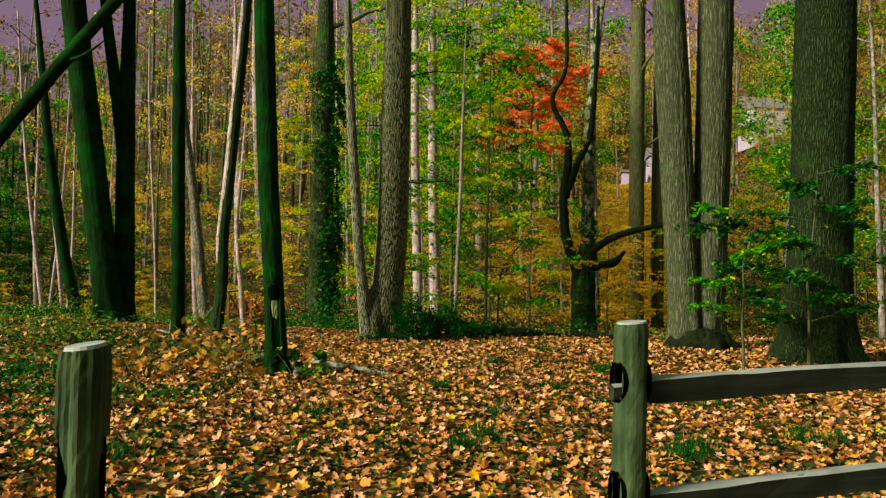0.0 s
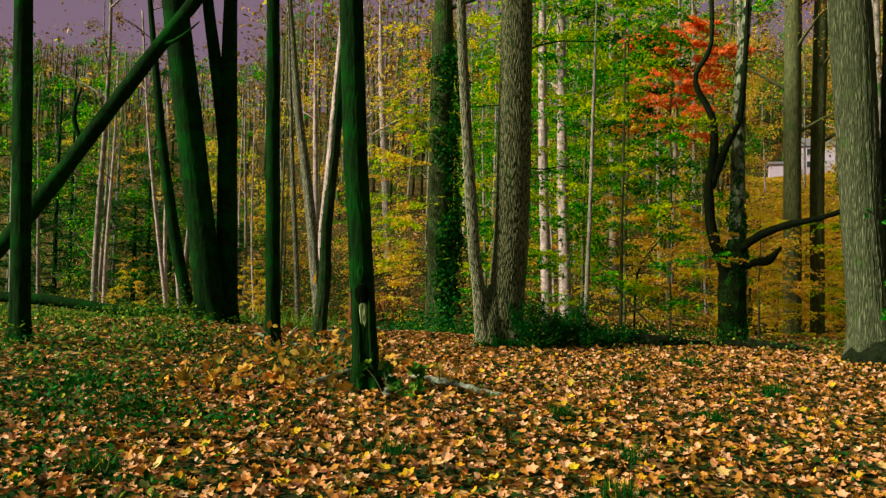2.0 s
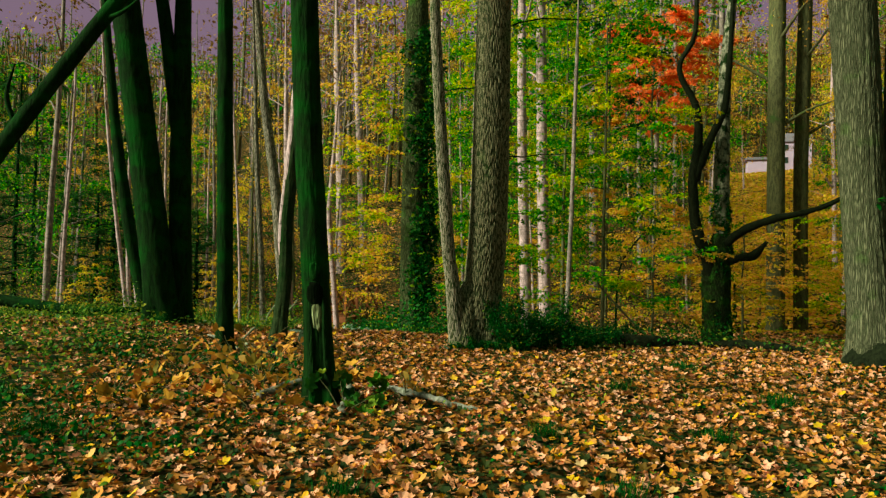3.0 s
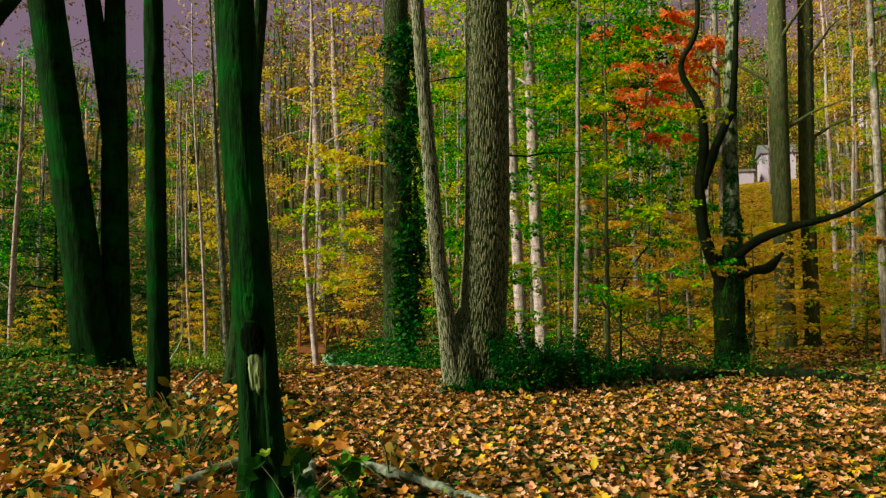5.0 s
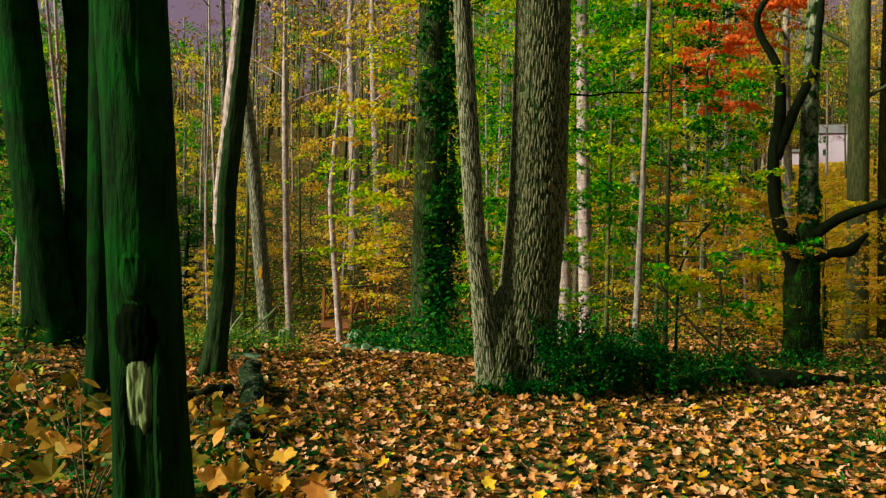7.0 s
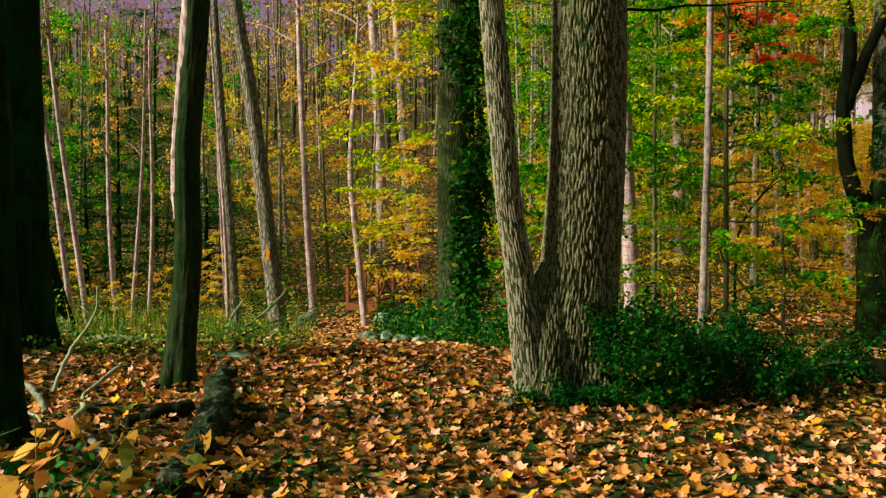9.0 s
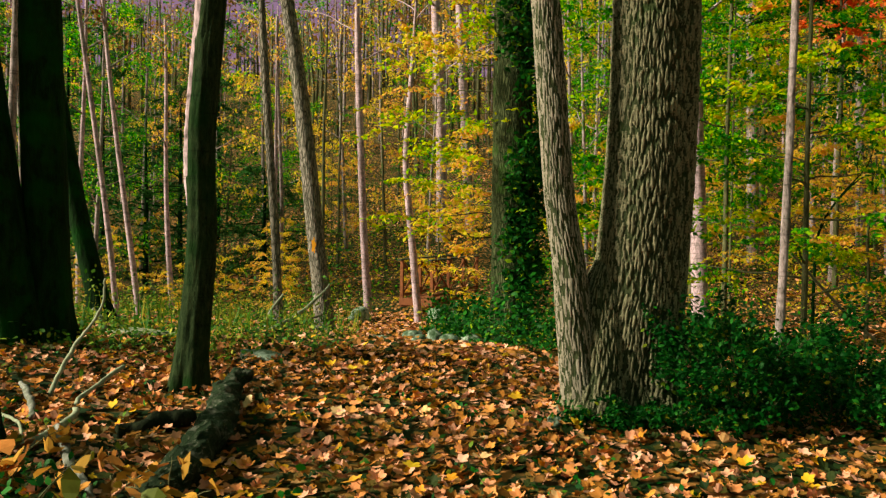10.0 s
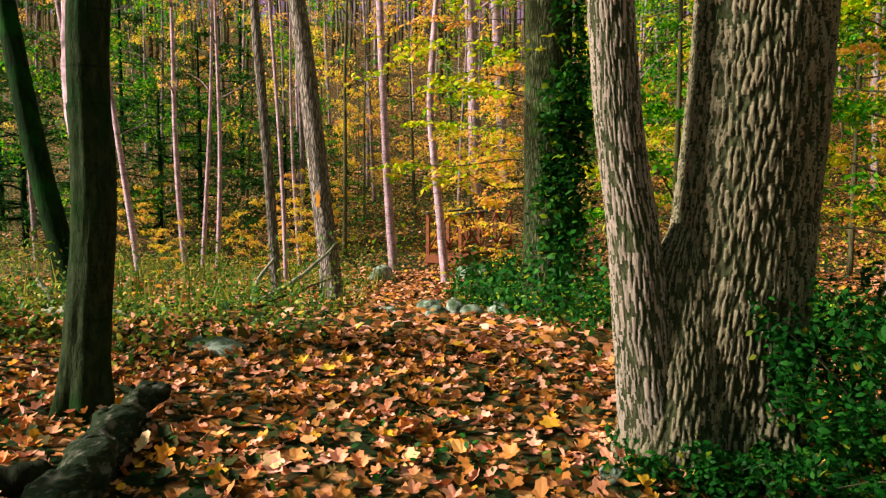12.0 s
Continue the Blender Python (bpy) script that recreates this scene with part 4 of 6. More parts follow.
spray_tree("understory_tree", (-4.65, 28.0), 11.5, 0.06, LEAF_ORANGE, BARK_BROWN, "slender tree with orange and golden layered leaves", 102, 15, 1.9, 2.6, 150, 0.12, 1.0, 0.03, 0.10, (2.0, 4.2), (-0.2, 0.2), tilt=0.5, extra=(LEAF_YELLOW, 0.45))
spray_tree("understory_tree", (-5.55, 32.2), 5.0, 0.05, LEAF_ORANGE, BARK_BROWN, "low beech with orange leaves beside the bridge", 103, 13, 0.5, 2.3, 170, 0.11, 0.8, 0.03, 0.06, (2.2, 3.7), tilt=0.5, extra=(LEAF_YELLOW, 0.4))
spray_tree("understory_tree", (1.6, 29.0), 13.0, 0.07, LEAF_GREEN, BARK_BROWN, "leafy green understory tree", 104, 38, 1.2, 3.3, 330, 0.145, 1.12, 0.05, 0.17, tilt=0.55, extra=(LEAF_LIME, 0.45), shape=DIAMOND)
spray_tree("understory_tree", (-2.2, 30.0), 13.5, 0.07, LEAF_GREEN, BARK_BROWN, "leafy green understory tree", 105, 36, 1.4, 2.6, 310, 0.145, 1.12, 0.05, 0.17, tilt=0.55, extra=(LEAF_LIME, 0.5), shape=DIAMOND)
spray_tree("understory_tree", (-0.5, 42.0), 16.0, 0.09, LEAF_GREEN, BARK_BROWN, "tall green understory tree", 106, 36, 2.0, 3.6, 210, 0.16, 1.0, 0.05, 0.12, tilt=0.55, extra=(LEAF_LIME, 0.4), shape=DIAMOND)
spray_tree("red_maple", (4.9, 45.0), 15.5, 0.12, LEAF_RED, BARK_BROWN, "young maple with bright red leaves", 107, 28, 9.3, 4.5, 560, 0.22, 1.3, 0.06, 0.16, tilt=0.55, extra=(LEAF_ORANGE, 0.12), shape=DIAMOND)
spray_tree("understory_tree", (3.7, 33.5), 5.2, 0.06, LEAF_ORANGE, BARK_BROWN, "low beech with orange-yellow leaves in layers", 108, 24, 0.9, 3.2, 290, 0.14, 1.12, 0.03, 0.10, tilt=0.5, extra=(LEAF_YELLOW, 0.4), shape=DIAMOND)
spray_tree("understory_tree", (7.8, 37.5), 5.2, 0.06, LEAF_ORANGE, BARK_BROWN, "low beech with orange-yellow leaves in layers", 109, 22, 0.8, 3.2, 270, 0.15, 1.12, 0.03, 0.10, tilt=0.5, extra=(LEAF_YELLOW, 0.4), shape=DIAMOND)
spray_tree("understory_tree", (12.5, 39.0), 6.0, 0.06, LEAF_ORANGE, BARK_BROWN, "low beech with orange-yellow leaves in layers", 110, 22, 0.8, 3.2, 260, 0.15, 1.12, 0.03, 0.10, tilt=0.5, extra=(LEAF_LIME, 0.4), shape=DIAMOND)
spray_tree("understory_tree", (-10.2, 41.5), 5.0, 0.05, LEAF_YELLOW, BARK_BROWN, "slender tree with golden leaves behind the bridge", 111, 12, 0.6, 2.4, 140, 0.16, 1.12, 0.04, 0.13, tilt=0.5, extra=(LEAF_ORANGE, 0.5), shape=DIAMOND)
spray_tree("understory_tree", (0.4, 36.5), 16.5, 0.09, LEAF_GREEN, BARK_BROWN, "tall green understory tree", 114, 38, 4.5, 3.8, 290, 0.17, 1.2, 0.06, 0.15, tilt=0.55, extra=(LEAF_LIME, 0.3), shape=DIAMOND, twigs=2)
spray_tree("understory_tree", (2.3, 38.5), 15.5, 0.09, LEAF_DEEP, BARK_BROWN, "tall dark green understory tree", 115, 34, 5.5, 3.6, 290, 0.17, 1.2, 0.06, 0.15, tilt=0.55, extra=(LEAF_GREEN, 0.35), shape=DIAMOND, twigs=2)
spray_tree("sapling", (4.9, 12.9), 2.7, 0.028, LEAF_DEEP, BARK_BROWN, "green sapling with drooping leaf sprays", 112, 13, 0.8, 1.25, 300, 0.09, 0.4, 0.03, 0.1, extra=(LEAF_GREEN, 0.4))
spray_tree("sapling", (6.1, 13.2), 3.4, 0.03, LEAF_DEEP, BARK_BROWN, "green sapling with drooping leaf sprays", 113, 14, 0.8, 1.3, 300, 0.09, 0.4, 0.03, 0.1, extra=(LEAF_ORANGE, 0.12))


# more of the same behind, out of the nearer kinds
rng = np.random.default_rng(150)
FILL = [spray_tree("understory_tree", (-3 + 3 * i, 44), h, 0.06, leaf, BARK_BROWN, label, 151 + i, 14, 0.8, 2.8, 260, 0.15, 1.1, 0.06, 0.2, group="understory trees", twigs=0, extra=ex, shape=DIAMOND, tilt=0.55) for i, (h, leaf, label, ex) in enumerate((
    (8.5, LEAF_DEEP, "dark green understory tree in the deep wood", (LEAF_GREEN, 0.25)),
    (10, LEAF_GREEN, "green understory tree in the deep wood", (LEAF_LIME, 0.35)),
    (7.5, LEAF_YELLOW, "golden understory tree in the deep wood", (LEAF_ORANGE, 0.4)),
    (6.0, LEAF_ORANGE, "orange beech in the deep wood", (LEAF_YELLOW, 0.3))))]
spots = []
while len(spots) < 62:
    y = 39 + 34 * rng.random()
    x = rng.uniform(-0.75, 0.55) * y
    if y < 44 and x < -7 or (-0.6 < x / y < -0.13 and rng.random() < 0.72):
        continue
    if 0.03 < x / y < 0.15 and y < 48:
        continue
    if 0.185 < x / y < 0.32:
        continue
    if min([9] + [math.hypot(x - a, y - c) for a, c in spots]) < 2.2:
        continue
    spots.append((x, y))
for n, (x, y) in enumerate(spots):
    side = x / y
    k = rng.choice(4, p=[0.18, 0.42, 0.22, 0.18] if -0.12 < side < 0.16 else ([0.84, 0.06, 0.03, 0.07] if side <= -0.12 else [0.36, 0.22, 0.18, 0.24]))
    s = rng.uniform(0.7, 1.15)
    m = pose(x, y, gz1(x, y), 0, 0, rng.uniform(0, 360)) @ Matrix.Diagonal((s, s, s * rng.uniform(0.85, 1.3), 1))
    if n < 4:
        FILL[n].matrix_basis = m
    else:
        copy_thing(FILL[k], m)

# low golden brush on the slope below the houses
q = np.random.default_rng(160)
for i in range(26):
    y = q.uniform(42, 95)
    x = y * q.uniform(0.19, 0.32)
    copy_thing(FILL[2 + i % 2], pose(x, y, gz1(x, y), 0, 0, q.uniform(0, 360)) @ Matrix.Diagonal((0.8, 0.8, 0.32, 1)))

# low beeches with turning leaves in the damp hollow
for k, x, y, s in ((3, -11.8, 31.0, 0.42), (2, -13.6, 34.0, 0.45), (3, -16.2, 35.5, 0.55), (3, -9.9, 38.0, 0.5), (2, -18.5, 33.0, 0.42), (3, -14.6, 38.5, 0.6), (2, -20.5, 37.0, 0.5), (3, -12.4, 27.0, 0.26), (3, -17.0, 29.0, 0.30)):
    copy_thing(FILL[k], pose(x, y, gz1(x, y), 0, 0, 37 * k + 90 * x) @ Matrix.Scale(0.78 * s, 4))

# ---- background woods: a few kinds, repeated ----
rng = np.random.default_rng(201)
KINDS = []
for i, (h, r, bark, leaf, low, lim, per, label) in enumerate([
        (17, 0.15, BARK_PALE, LEAF_ORANGE, 4.0, 14, 150, "pale slender woodland tree with orange leaves"),
        (19, 0.19, BARK_MID, LEAF_YELLOW, 4.5, 14, 160, "grey woodland tree with golden leaves"),
        (18, 0.16, BARK_BROWN, LEAF_RUST, 5.5, 16, 130, "brown woodland tree with rust leaves"),
        (15, 0.12, BARK_MID, LEAF_GREEN, 3.0, 16, 190, "grey woodland tree with green leaves"),
        (18, 0.17, BARK_MID, LEAF_RUST, 7.0, 14, 85, "grey woodland tree with thin rusty crown"),
        (12, 0.09, BARK_PALE, LEAF_YELLOW, 2.5, 12, 120, "pale thin pole tree with few golden leaves"),
        (13, 0.10, BARK_BROWN, LEAF_ORANGE, 1.5, 16, 190, "low-branched tree with orange leaves"),
        (17, 0.13, BARK_MID, LEAF_RUST, 6.0, 18, 10, "bare grey woodland tree with a few rusty leaves"),
        (15, 0.11, BARK_BROWN, LEAF_RUST, 5.0, 18, 8, "bare brown woodland tree with thin twigs")]):
    KINDS.append(spray_tree("woodland_tree", (0, 70 + i), h, r, leaf, bark, label, 210 + i, lim - 4, low, 3.3, int(per * 1.1), 0.18, 1.3, 0.3, 0.5, None, (0.4, 0.1), group="woodland trees", tilt=0.7, twigs=3, shape=DIAMOND))
spots = []
while len(spots) < 250:
    y = 33 + 90 * rng.random() ** 1.2
    x = rng.uniform(-0.95, 0.62) * (y + 6)
    if y < 44 and -13 < x < 12.5 or (0.03 < x / y < 0.15 and y < 50):
        continue
    if x / y < -0.14 and y < 75 and rng.random() < 0.4:
        continue
    if y < 100 and (0.195 < x / y < 0.31 or 0.36 < x / y < 0.43):
        continue
    if min([9] + [math.hypot(x - a, y - b) for a, b in spots]) < 1.3 + 0.012 * y:
        continue
    spots.append((x, y))
for i in range(40):
    y = rng.uniform(46, 78)
    spots.append((y * (0.10 + 0.52 * (i + rng.random()) / 40), y))
spots = [(x, y) for x, y in spots if not (y < 98 and (0.195 < x / y < 0.31 or 0.36 < x / y < 0.43))]
for n, (x, y) in enumerate(spots):
    side = x / y
    k = rng.choice(9, p=[0.02, 0.02, 0.06, 0.24, 0.08, 0.02, 0.04, 0.29, 0.23] if side < -0.14 else ([0.05, 0.12, 0.08, 0.50, 0.08, 0.07, 0.10, 0, 0] if side < 0.16 else [0.14, 0.07, 0.28, 0.27, 0.12, 0.02, 0.10, 0, 0]))
    s = rng.uniform(0.75, 1.2) if n < 225 else rng.uniform(1.15, 1.4)
    if side < -0.42:
        s = min(s, max(0.45, (0.235 * math.hypot(x, y) + 1.5 - gz1(x, y)) / 18))
    m = pose(x, y, gz1(x, y), rng.uniform(-3, 3), rng.uniform(-3, 3), rng.uniform(0, 360)) @ Matrix.Diagonal((s, s, s * rng.uniform(0.9, 1.15), 1))
    if n < 9:
        KINDS[n].matrix_basis = m
    else:
        copy_thing(KINDS[k], m)

# thin pale poles in the wet hollow to the side
POLES = [(-16.2, 39.5, 0.10, 0.0), (-11.4, 23.9, 0.06, -0.09), (-13.9, 27.8, 0.08, -0.11), (-17.1, 33.7, 0.10, -0.03), (-14.5, 24.5, 0.11, 0.02), (-17.2, 34.8, 0.08, 0.07), (-15.9, 33.75, 0.08, 0.03), (-9.95, 27.6, 0.05, -0.05), (-21.0, 29.0, 0.10, 0.0), (-13.5, 34.5, 0.06, -0.05), (-18.0, 30.5, 0.09, 0.02)]
for i, (x, y, r, lean) in enumerate(POLES):
    q = np.random.default_rng(300 + i)
    b = (x, y, gz1(x, y))
    h = q.uniform(9, 12)
    th = thing("pole_tree", b, "thin pale pole tree in the damp hollow", "tree", "pole trees")
    s = np.linspace(0, 1, 8)
    rows = np.stack([lean * h * s + 0.08 * np.sin(5 * s + i), q.normal(0, 0.3) * s, -0.1 + h * s, r * (1 - 0.6 * s)], -1)
    part("trunk", tube_mesh("trunk", rows, 9, 30), BARK_PALE if i % 4 else BARK_MID, th)
    cl = []
    for j in range(5):
        z = h * (0.55 + 0.09 * j)
        lr = limb_rows(q, (np.interp(z, rows[:, 2], rows[:, 0]), np.interp(z, rows[:, 2], rows[:, 1]), z), q.uniform(0, 6.28), q.uniform(0.8, 1.8), 0.8, r * 0.35, 6)
        part("limb", tube_mesh("limb", lr, 5), BARK_MID, th)
        cl.append(spray_leaves(q, lr, 50, 0.5, 0.15, 0.10, OVAL, 0.7))
    part("crown", mesh_of("crown", *joined(cl)), LEAF_RUST if i % 3 else LEAF_ORANGE, th)

# far woods on the hill: trunks and foliage past counting
rng = np.random.default_rng(401)
tr, lv = [], {0: [], 1: [], 2: [], 3: []}
for i in range(1450):
    y = rng.uniform(75, 230) if i < 900 else rng.uniform(196, 260)
    x = (rng.uniform(-1.0, 0.7) if i < 900 else rng.uniform(0.1, 0.6)) * (y + 10)
    if 0.19 < x / y < 0.44 and y < 190 and not (0.31 < x / y < 0.36):
        continue
    z, h = gz1(x, y), rng.uniform(11, 18) * (1.6 if x > -0.40 * y else 1.0)
    if x / y < -0.42:
        h = min(h, max(3.0, 0.24 * math.hypot(x, y) + 1.5 - z))
    tr.append(tube(np.array([(x, y, z - 0.3, 0.2), (x + rng.normal(0, 0.3), y, z + h * 0.5, 0.15), (x + rng.normal(0, 0.8), y, z + h, 0.05)]), 5))
    n = 130 if x > -0.05 * y else (34 if x < -0.42 * y else 110)
    p = np.array([x, y, z + h * 0.72]) + rng.normal(0, 1, (n, 3)) * [1.9, 1.9, h * 0.2]
    lv[rng.choice(4, p=[0.80, 0.08, 0.0, 0.12] if x / y < -0.14 else ([0.15, 0.15, 0.2, 0.5] if x / y < 0.16 else [0.48, 0.22, 0.1, 0.2]))].append(leaves(DIAMOND, p, rng.uniform(0.3, 0.75, n), rng, 0.8))
v, f = joined(tr)
solo("far_trunks", mesh_of("far_trunks", v, tri_faces(f), True), BARK_BROWN, (0, 0, 0), "grey-brown trunks of the distant wooded hillside", "woods", "", "stuff")
for k, (mat, word) in enumerate(((LEAF_RUST, "rust-brown"), (LEAF_ORANGE, "orange"), (LEAF_YELLOW, "golden"), (LEAF_GREEN, "green"))):
    solo("far_woods", mesh_of("far_woods", *joined(lv[k])), mat, (0, 0, 0), word + " autumn foliage of the distant wooded hillside", "woods", "", "stuff")

# dark evergreens standing among the bare trees
for i, (x, y, h) in enumerate(((-21, 37.5, 6), (-24, 44, 9), (-17.5, 40.5, 5), (-27, 40, 12), (-31, 47, 14), (-27, 52, 15), (-34, 42, 15), (-29, 34, 11), (-30.5, 39, 14), (-26, 36, 7))):
    spray_tree("hemlock", (x, y), h, 0.14, LEAF_DARK, BARK_DARK, "dark green hemlock among bare trees", 420 + i, 32, 0.6, 2.9, 210, 0.15, 0.7, 0.10, -0.05, group="hemlocks", droop=0.3, shape=DIAMOND, twigs=0)

# ---- leaf litter ----
rng = np.random.default_rng(501)


def leafiness(x, y):
    """How thickly the fallen leaves lie, 0 to 1."""
    d = 0.78 + 0.22 * smooth(-0.2, 0.2, vnoise(x * 0.55, y * 0.55, 0, 31) - 0.34)
    wild = smooth(-4.2, -6.2, x + 0.25 * (y - 12)) * smooth(6, 11, y)
    d = d * (1 - 0.75 * wild)
    trail = np.exp(-((x - path_x(y)) / 1.7) ** 2)
    past = smooth(17.5, 19.5, y)
    return np.clip(d * (1 - past) + past * np.maximum(trail, 0.28), 0, 1)


def strew(n, x0, x1, y0, y1, use=None):
    x, y = rng.uniform(x0, x1, n), rng.uniform(y0, y1, n)
    keep = rng.random(n) < (leafiness(x, y) if use is None else use(x, y))
    return x[keep], y[keep]


def litter_at(x, y, top=0.045):
    near = smooth(32, 22, y)
    z = gz(x, y) + (0.05 * (vnoise(x * 3.1, y * 3.1, 0, 21) - 0.5) + 0.03 * (vnoise(x * 7.3, y * 7.3, 0, 22) - 0.5)) * near
    return np.stack([x, y, z + 0.012 + rng.random(len(x)) ** 2 * top], -1)


x, y = strew(118000, -13, 10, 0.2, 19.5)
inner = (x > -6.5) & (x < 4.5) & (y > 2.2)
xo, yo, x, y = x[~inner], y[~inner], x[inner], y[inner]
half = len(x) * 3 // 4
lit = joined([leaves(MAPLE, litter_at(x[:half], y[:half]), rng.uniform(0.038, 0.090, half), rng, 0.36), leaves(OAK, litter_at(x[half:], y[half:]), rng.uniform(0.045, 0.098, len(x) - half), rng, 0.36),
              leaves(OVAL, litter_at(xo, yo), rng.uniform(0.07, 0.14, len(xo)), rng, 0.5)])
solo("leaf_litter", mesh_of("leaf_litter", *lit), LITTER, (0, 0, 0), "thick orange and brown fallen leaves on the clearing", "leaf litter", "", "stuff")
x, y = strew(450, -9, 7, 1.5, 19)
solo("yellow_leaf_litter", mesh_of("yellow_leaf_litter", *leaves(MAPLE, litter_at(x, y, 0.06), rng.uniform(0.06, 0.105, len(x)), rng, 0.3)), LITTER_YELLOW, (0, 0, 0), "bright yellow fallen leaves among brown ones", "leaf litter", "", "stuff")
x, y = strew(36000, -13, 4, 18.6, 36)
solo("trail_leaf_litter", mesh_of("trail_leaf_litter", *leaves(OVAL, litter_at(x, y), rng.uniform(0.10, 0.18, len(x)), rng, 0.35)), LITTER, (0, 0, 0), "fallen leaves along the trodden path to the bridge", "leaf litter", "", "stuff")
x, y = strew(30000, -30, 40, 30, 90, lambda a, c: 0.8 * smooth(0.30, 0.5, vnoise(a * 0.3, c * 0.3, 0, 33)))
solo("slope_leaf_litter", mesh_of("slope_leaf_litter", *leaves(OVAL, litter_at(x, y), rng.uniform(0.16, 0.34, len(x)), rng, 0.35)), LITTER, (0, 0, 0), "fallen leaves on the rising woodland slope", "leaf litter", "", "stuff")

x, y = strew(30000, 0, 17, 19, 46, lambda a, c: 0.35 + 0.6 * smooth(0.35, 0.55, vnoise(a * 0.4, c * 0.4, 0, 34)))
solo("hollow_leaf_litter", mesh_of("hollow_leaf_litter", *leaves(OVAL, litter_at(x, y), rng.uniform(0.12, 0.2, len(x)), rng, 0.35)), LITTER, (0, 0, 0), "orange fallen leaves in the hollow beyond the clearing", "leaf litter", "", "stuff")

q = np.random.default_rng(625)
y = q.uniform(40, 185, 26000)
x = y * q.uniform(0.16, 0.36, 26000)
solo("slope_leaf_litter", mesh_of("slope_leaf_litter", *leaves(OVAL, np.stack([x, y, gz(x, y) + 0.06], -1), q.uniform(0.25, 0.6, 26000) * (0.6 + y / 180), q, 0.4)), LEAF_ORANGE, (0, 0, 0), "golden fallen leaves on the slope below the houses", "leaf litter", "", "stuff")
q = np.random.default_rng(630)
x, y = q.uniform(-30, 28, 60000), q.uniform(-16, 19.5, 60000)
keep = ~((x > -12.7) & (x < 9.7) & (y > 0.4))
x, y = x[keep], y[keep]
solo("outer_leaf_litter", mesh_of("outer_leaf_litter", *leaves(DIAMOND, np.stack([x, y, gz(x, y) + 0.03], -1), q.uniform(0.10, 0.2, len(x)), q, 0.35)), LITTER, (0, 0, 0), "orange and brown fallen leaves round the clearing", "leaf litter", "", "stuff")
q = np.random.default_rng(640)
p = np.stack([q.normal(5.6, 0.28, 60), q.normal(16.85, 0.16, 60), np.zeros(60)], -1)
p[:, 2] = TB[2] + 0.42 - 0.55 * np.hypot(p[:, 0] - 5.6, (p[:, 1] - 17.05))
solo("leaf_drift", mesh_of("leaf_drift", *leaves(MAPLE, p, q.uniform(0.06, 0.1, 60), q, 0.4)), LITTER, (0, 0, 0), "orange leaves caught on the mossy tree foot", "leaf litter", "", "stuff")

# ---- low growth ----
def herb_patch(name, n, box, hmax, size, mat, label, keep=None, shape=OVAL, tilt=0.6, pw=1.3):
    x, y = rng.uniform(box[0], box[1], n), rng.uniform(box[2], box[3], n)
    if keep is not None:
        k = rng.random(n) < keep(x, y)
        x, y = x[k], y[k]
    z = gz(x, y) + 0.02 + rng.random(len(x)) ** pw * hmax * (0.4 + 1.2 * vnoise(x * 0.9, y * 0.9, 0, 44))
    return solo(name, mesh_of(name, *leaves(shape, np.stack([x, y, z], -1), size * rng.uniform(0.6, 1.3, len(x)), rng, tilt)), mat, (0, 0, 0), label, "undergrowth", "", "stuff")


def blades(name, n, box, h, mat, label, keep):
    x, y = rng.uniform(box[0], box[1], n), rng.uniform(box[2], box[3], n)
    k = rng.random(n) < keep(x, y)
    x, y = x[k], y[k]
    p = np.stack([x, y, gz(x, y) - 0.01], -1)
    return solo(name, mesh_of(name, *leaves(BLADE, p, h * rng.uniform(0.5, 1.2, len(x)), rng, 0.25, None, rng.normal(1.3, 0.25, len(x)))), mat, (0, 0, 0), label, "undergrowth", "", "stuff")


herb_patch("herbs", 16000, (-14, -4.6, 9, 20), 0.28, 0.07, HERB, "low green herbs and creepers at the wood's edge", lambda a, c: smooth(-4.2, -6.3, a + 0.25 * (c - 12)) * smooth(9.5, 12.5, c) * (0.35 + 0.65 * smooth(0.35, 0.6, vnoise(a * 0.7, c * 0.7, 0, 51))))
herb_patch("herbs", 7000, (-10, -4.4, 17, 22), 0.22, 0.06, HERB, "low green herbs round fallen branches", lambda a, c: smooth(0.4, 0.62, vnoise(a * 0.9, c * 0.9, 0, 61)) * smooth(1.0, 2.0, path_x(c) - a))
herb_patch("herbs", 5500, (-3.4, 4, 17.9, 23), 0.45, 0.06, LEAF_IVY, "dark green creepers behind the forked tree", lambda a, c: smooth(0.3, 0.55, vnoise(a * 0.6, c * 0.6, 0, 52)) * smooth(0.5, 1.4, np.abs(a - path_x(c))))
herb_patch("herbs", 8000, (2, 13, 17, 30), 0.3, 0.07, HERB, "green herbs along the clearing's edge", lambda a, c: 0.8 * smooth(0.35, 0.6, vnoise(a * 0.6, c * 0.6, 0, 53)))
herb_patch("herbs", 15000, (-7, 1, 21, 34), 0.5, 0.085, LEAF_DEEP, "lush green creepers beside the trodden path", lambda a, c: (0.4 + 0.6 * smooth(0.28, 0.5, vnoise(a * 0.6, c * 0.6, 0, 54))) * smooth(0.3, 0.9, a - path_x(c)))
herb_patch("bank_creepers", 9000, (-7.6, -2.6, 22.5, 33), 0.95, 0.10, LEAF_IVY, "deep green bank of creepers between the path and the vined tree", lambda a, c: smooth(0.35, 0.8, a - path_x(c)) * (1 - smooth(2.2, 3.2, a - path_x(c))))
herb_patch("dry_herbs", 22000, (-22, -5, 18.2, 36), 0.75, 0.062, STRAW, "yellowing tall herbs in the damp hollow", lambda a, c: smooth(0.3, 0.55, vnoise(a * 0.4, c * 0.4, 0, 55)) * smooth(0.7, 1.8, path_x(c) - a))
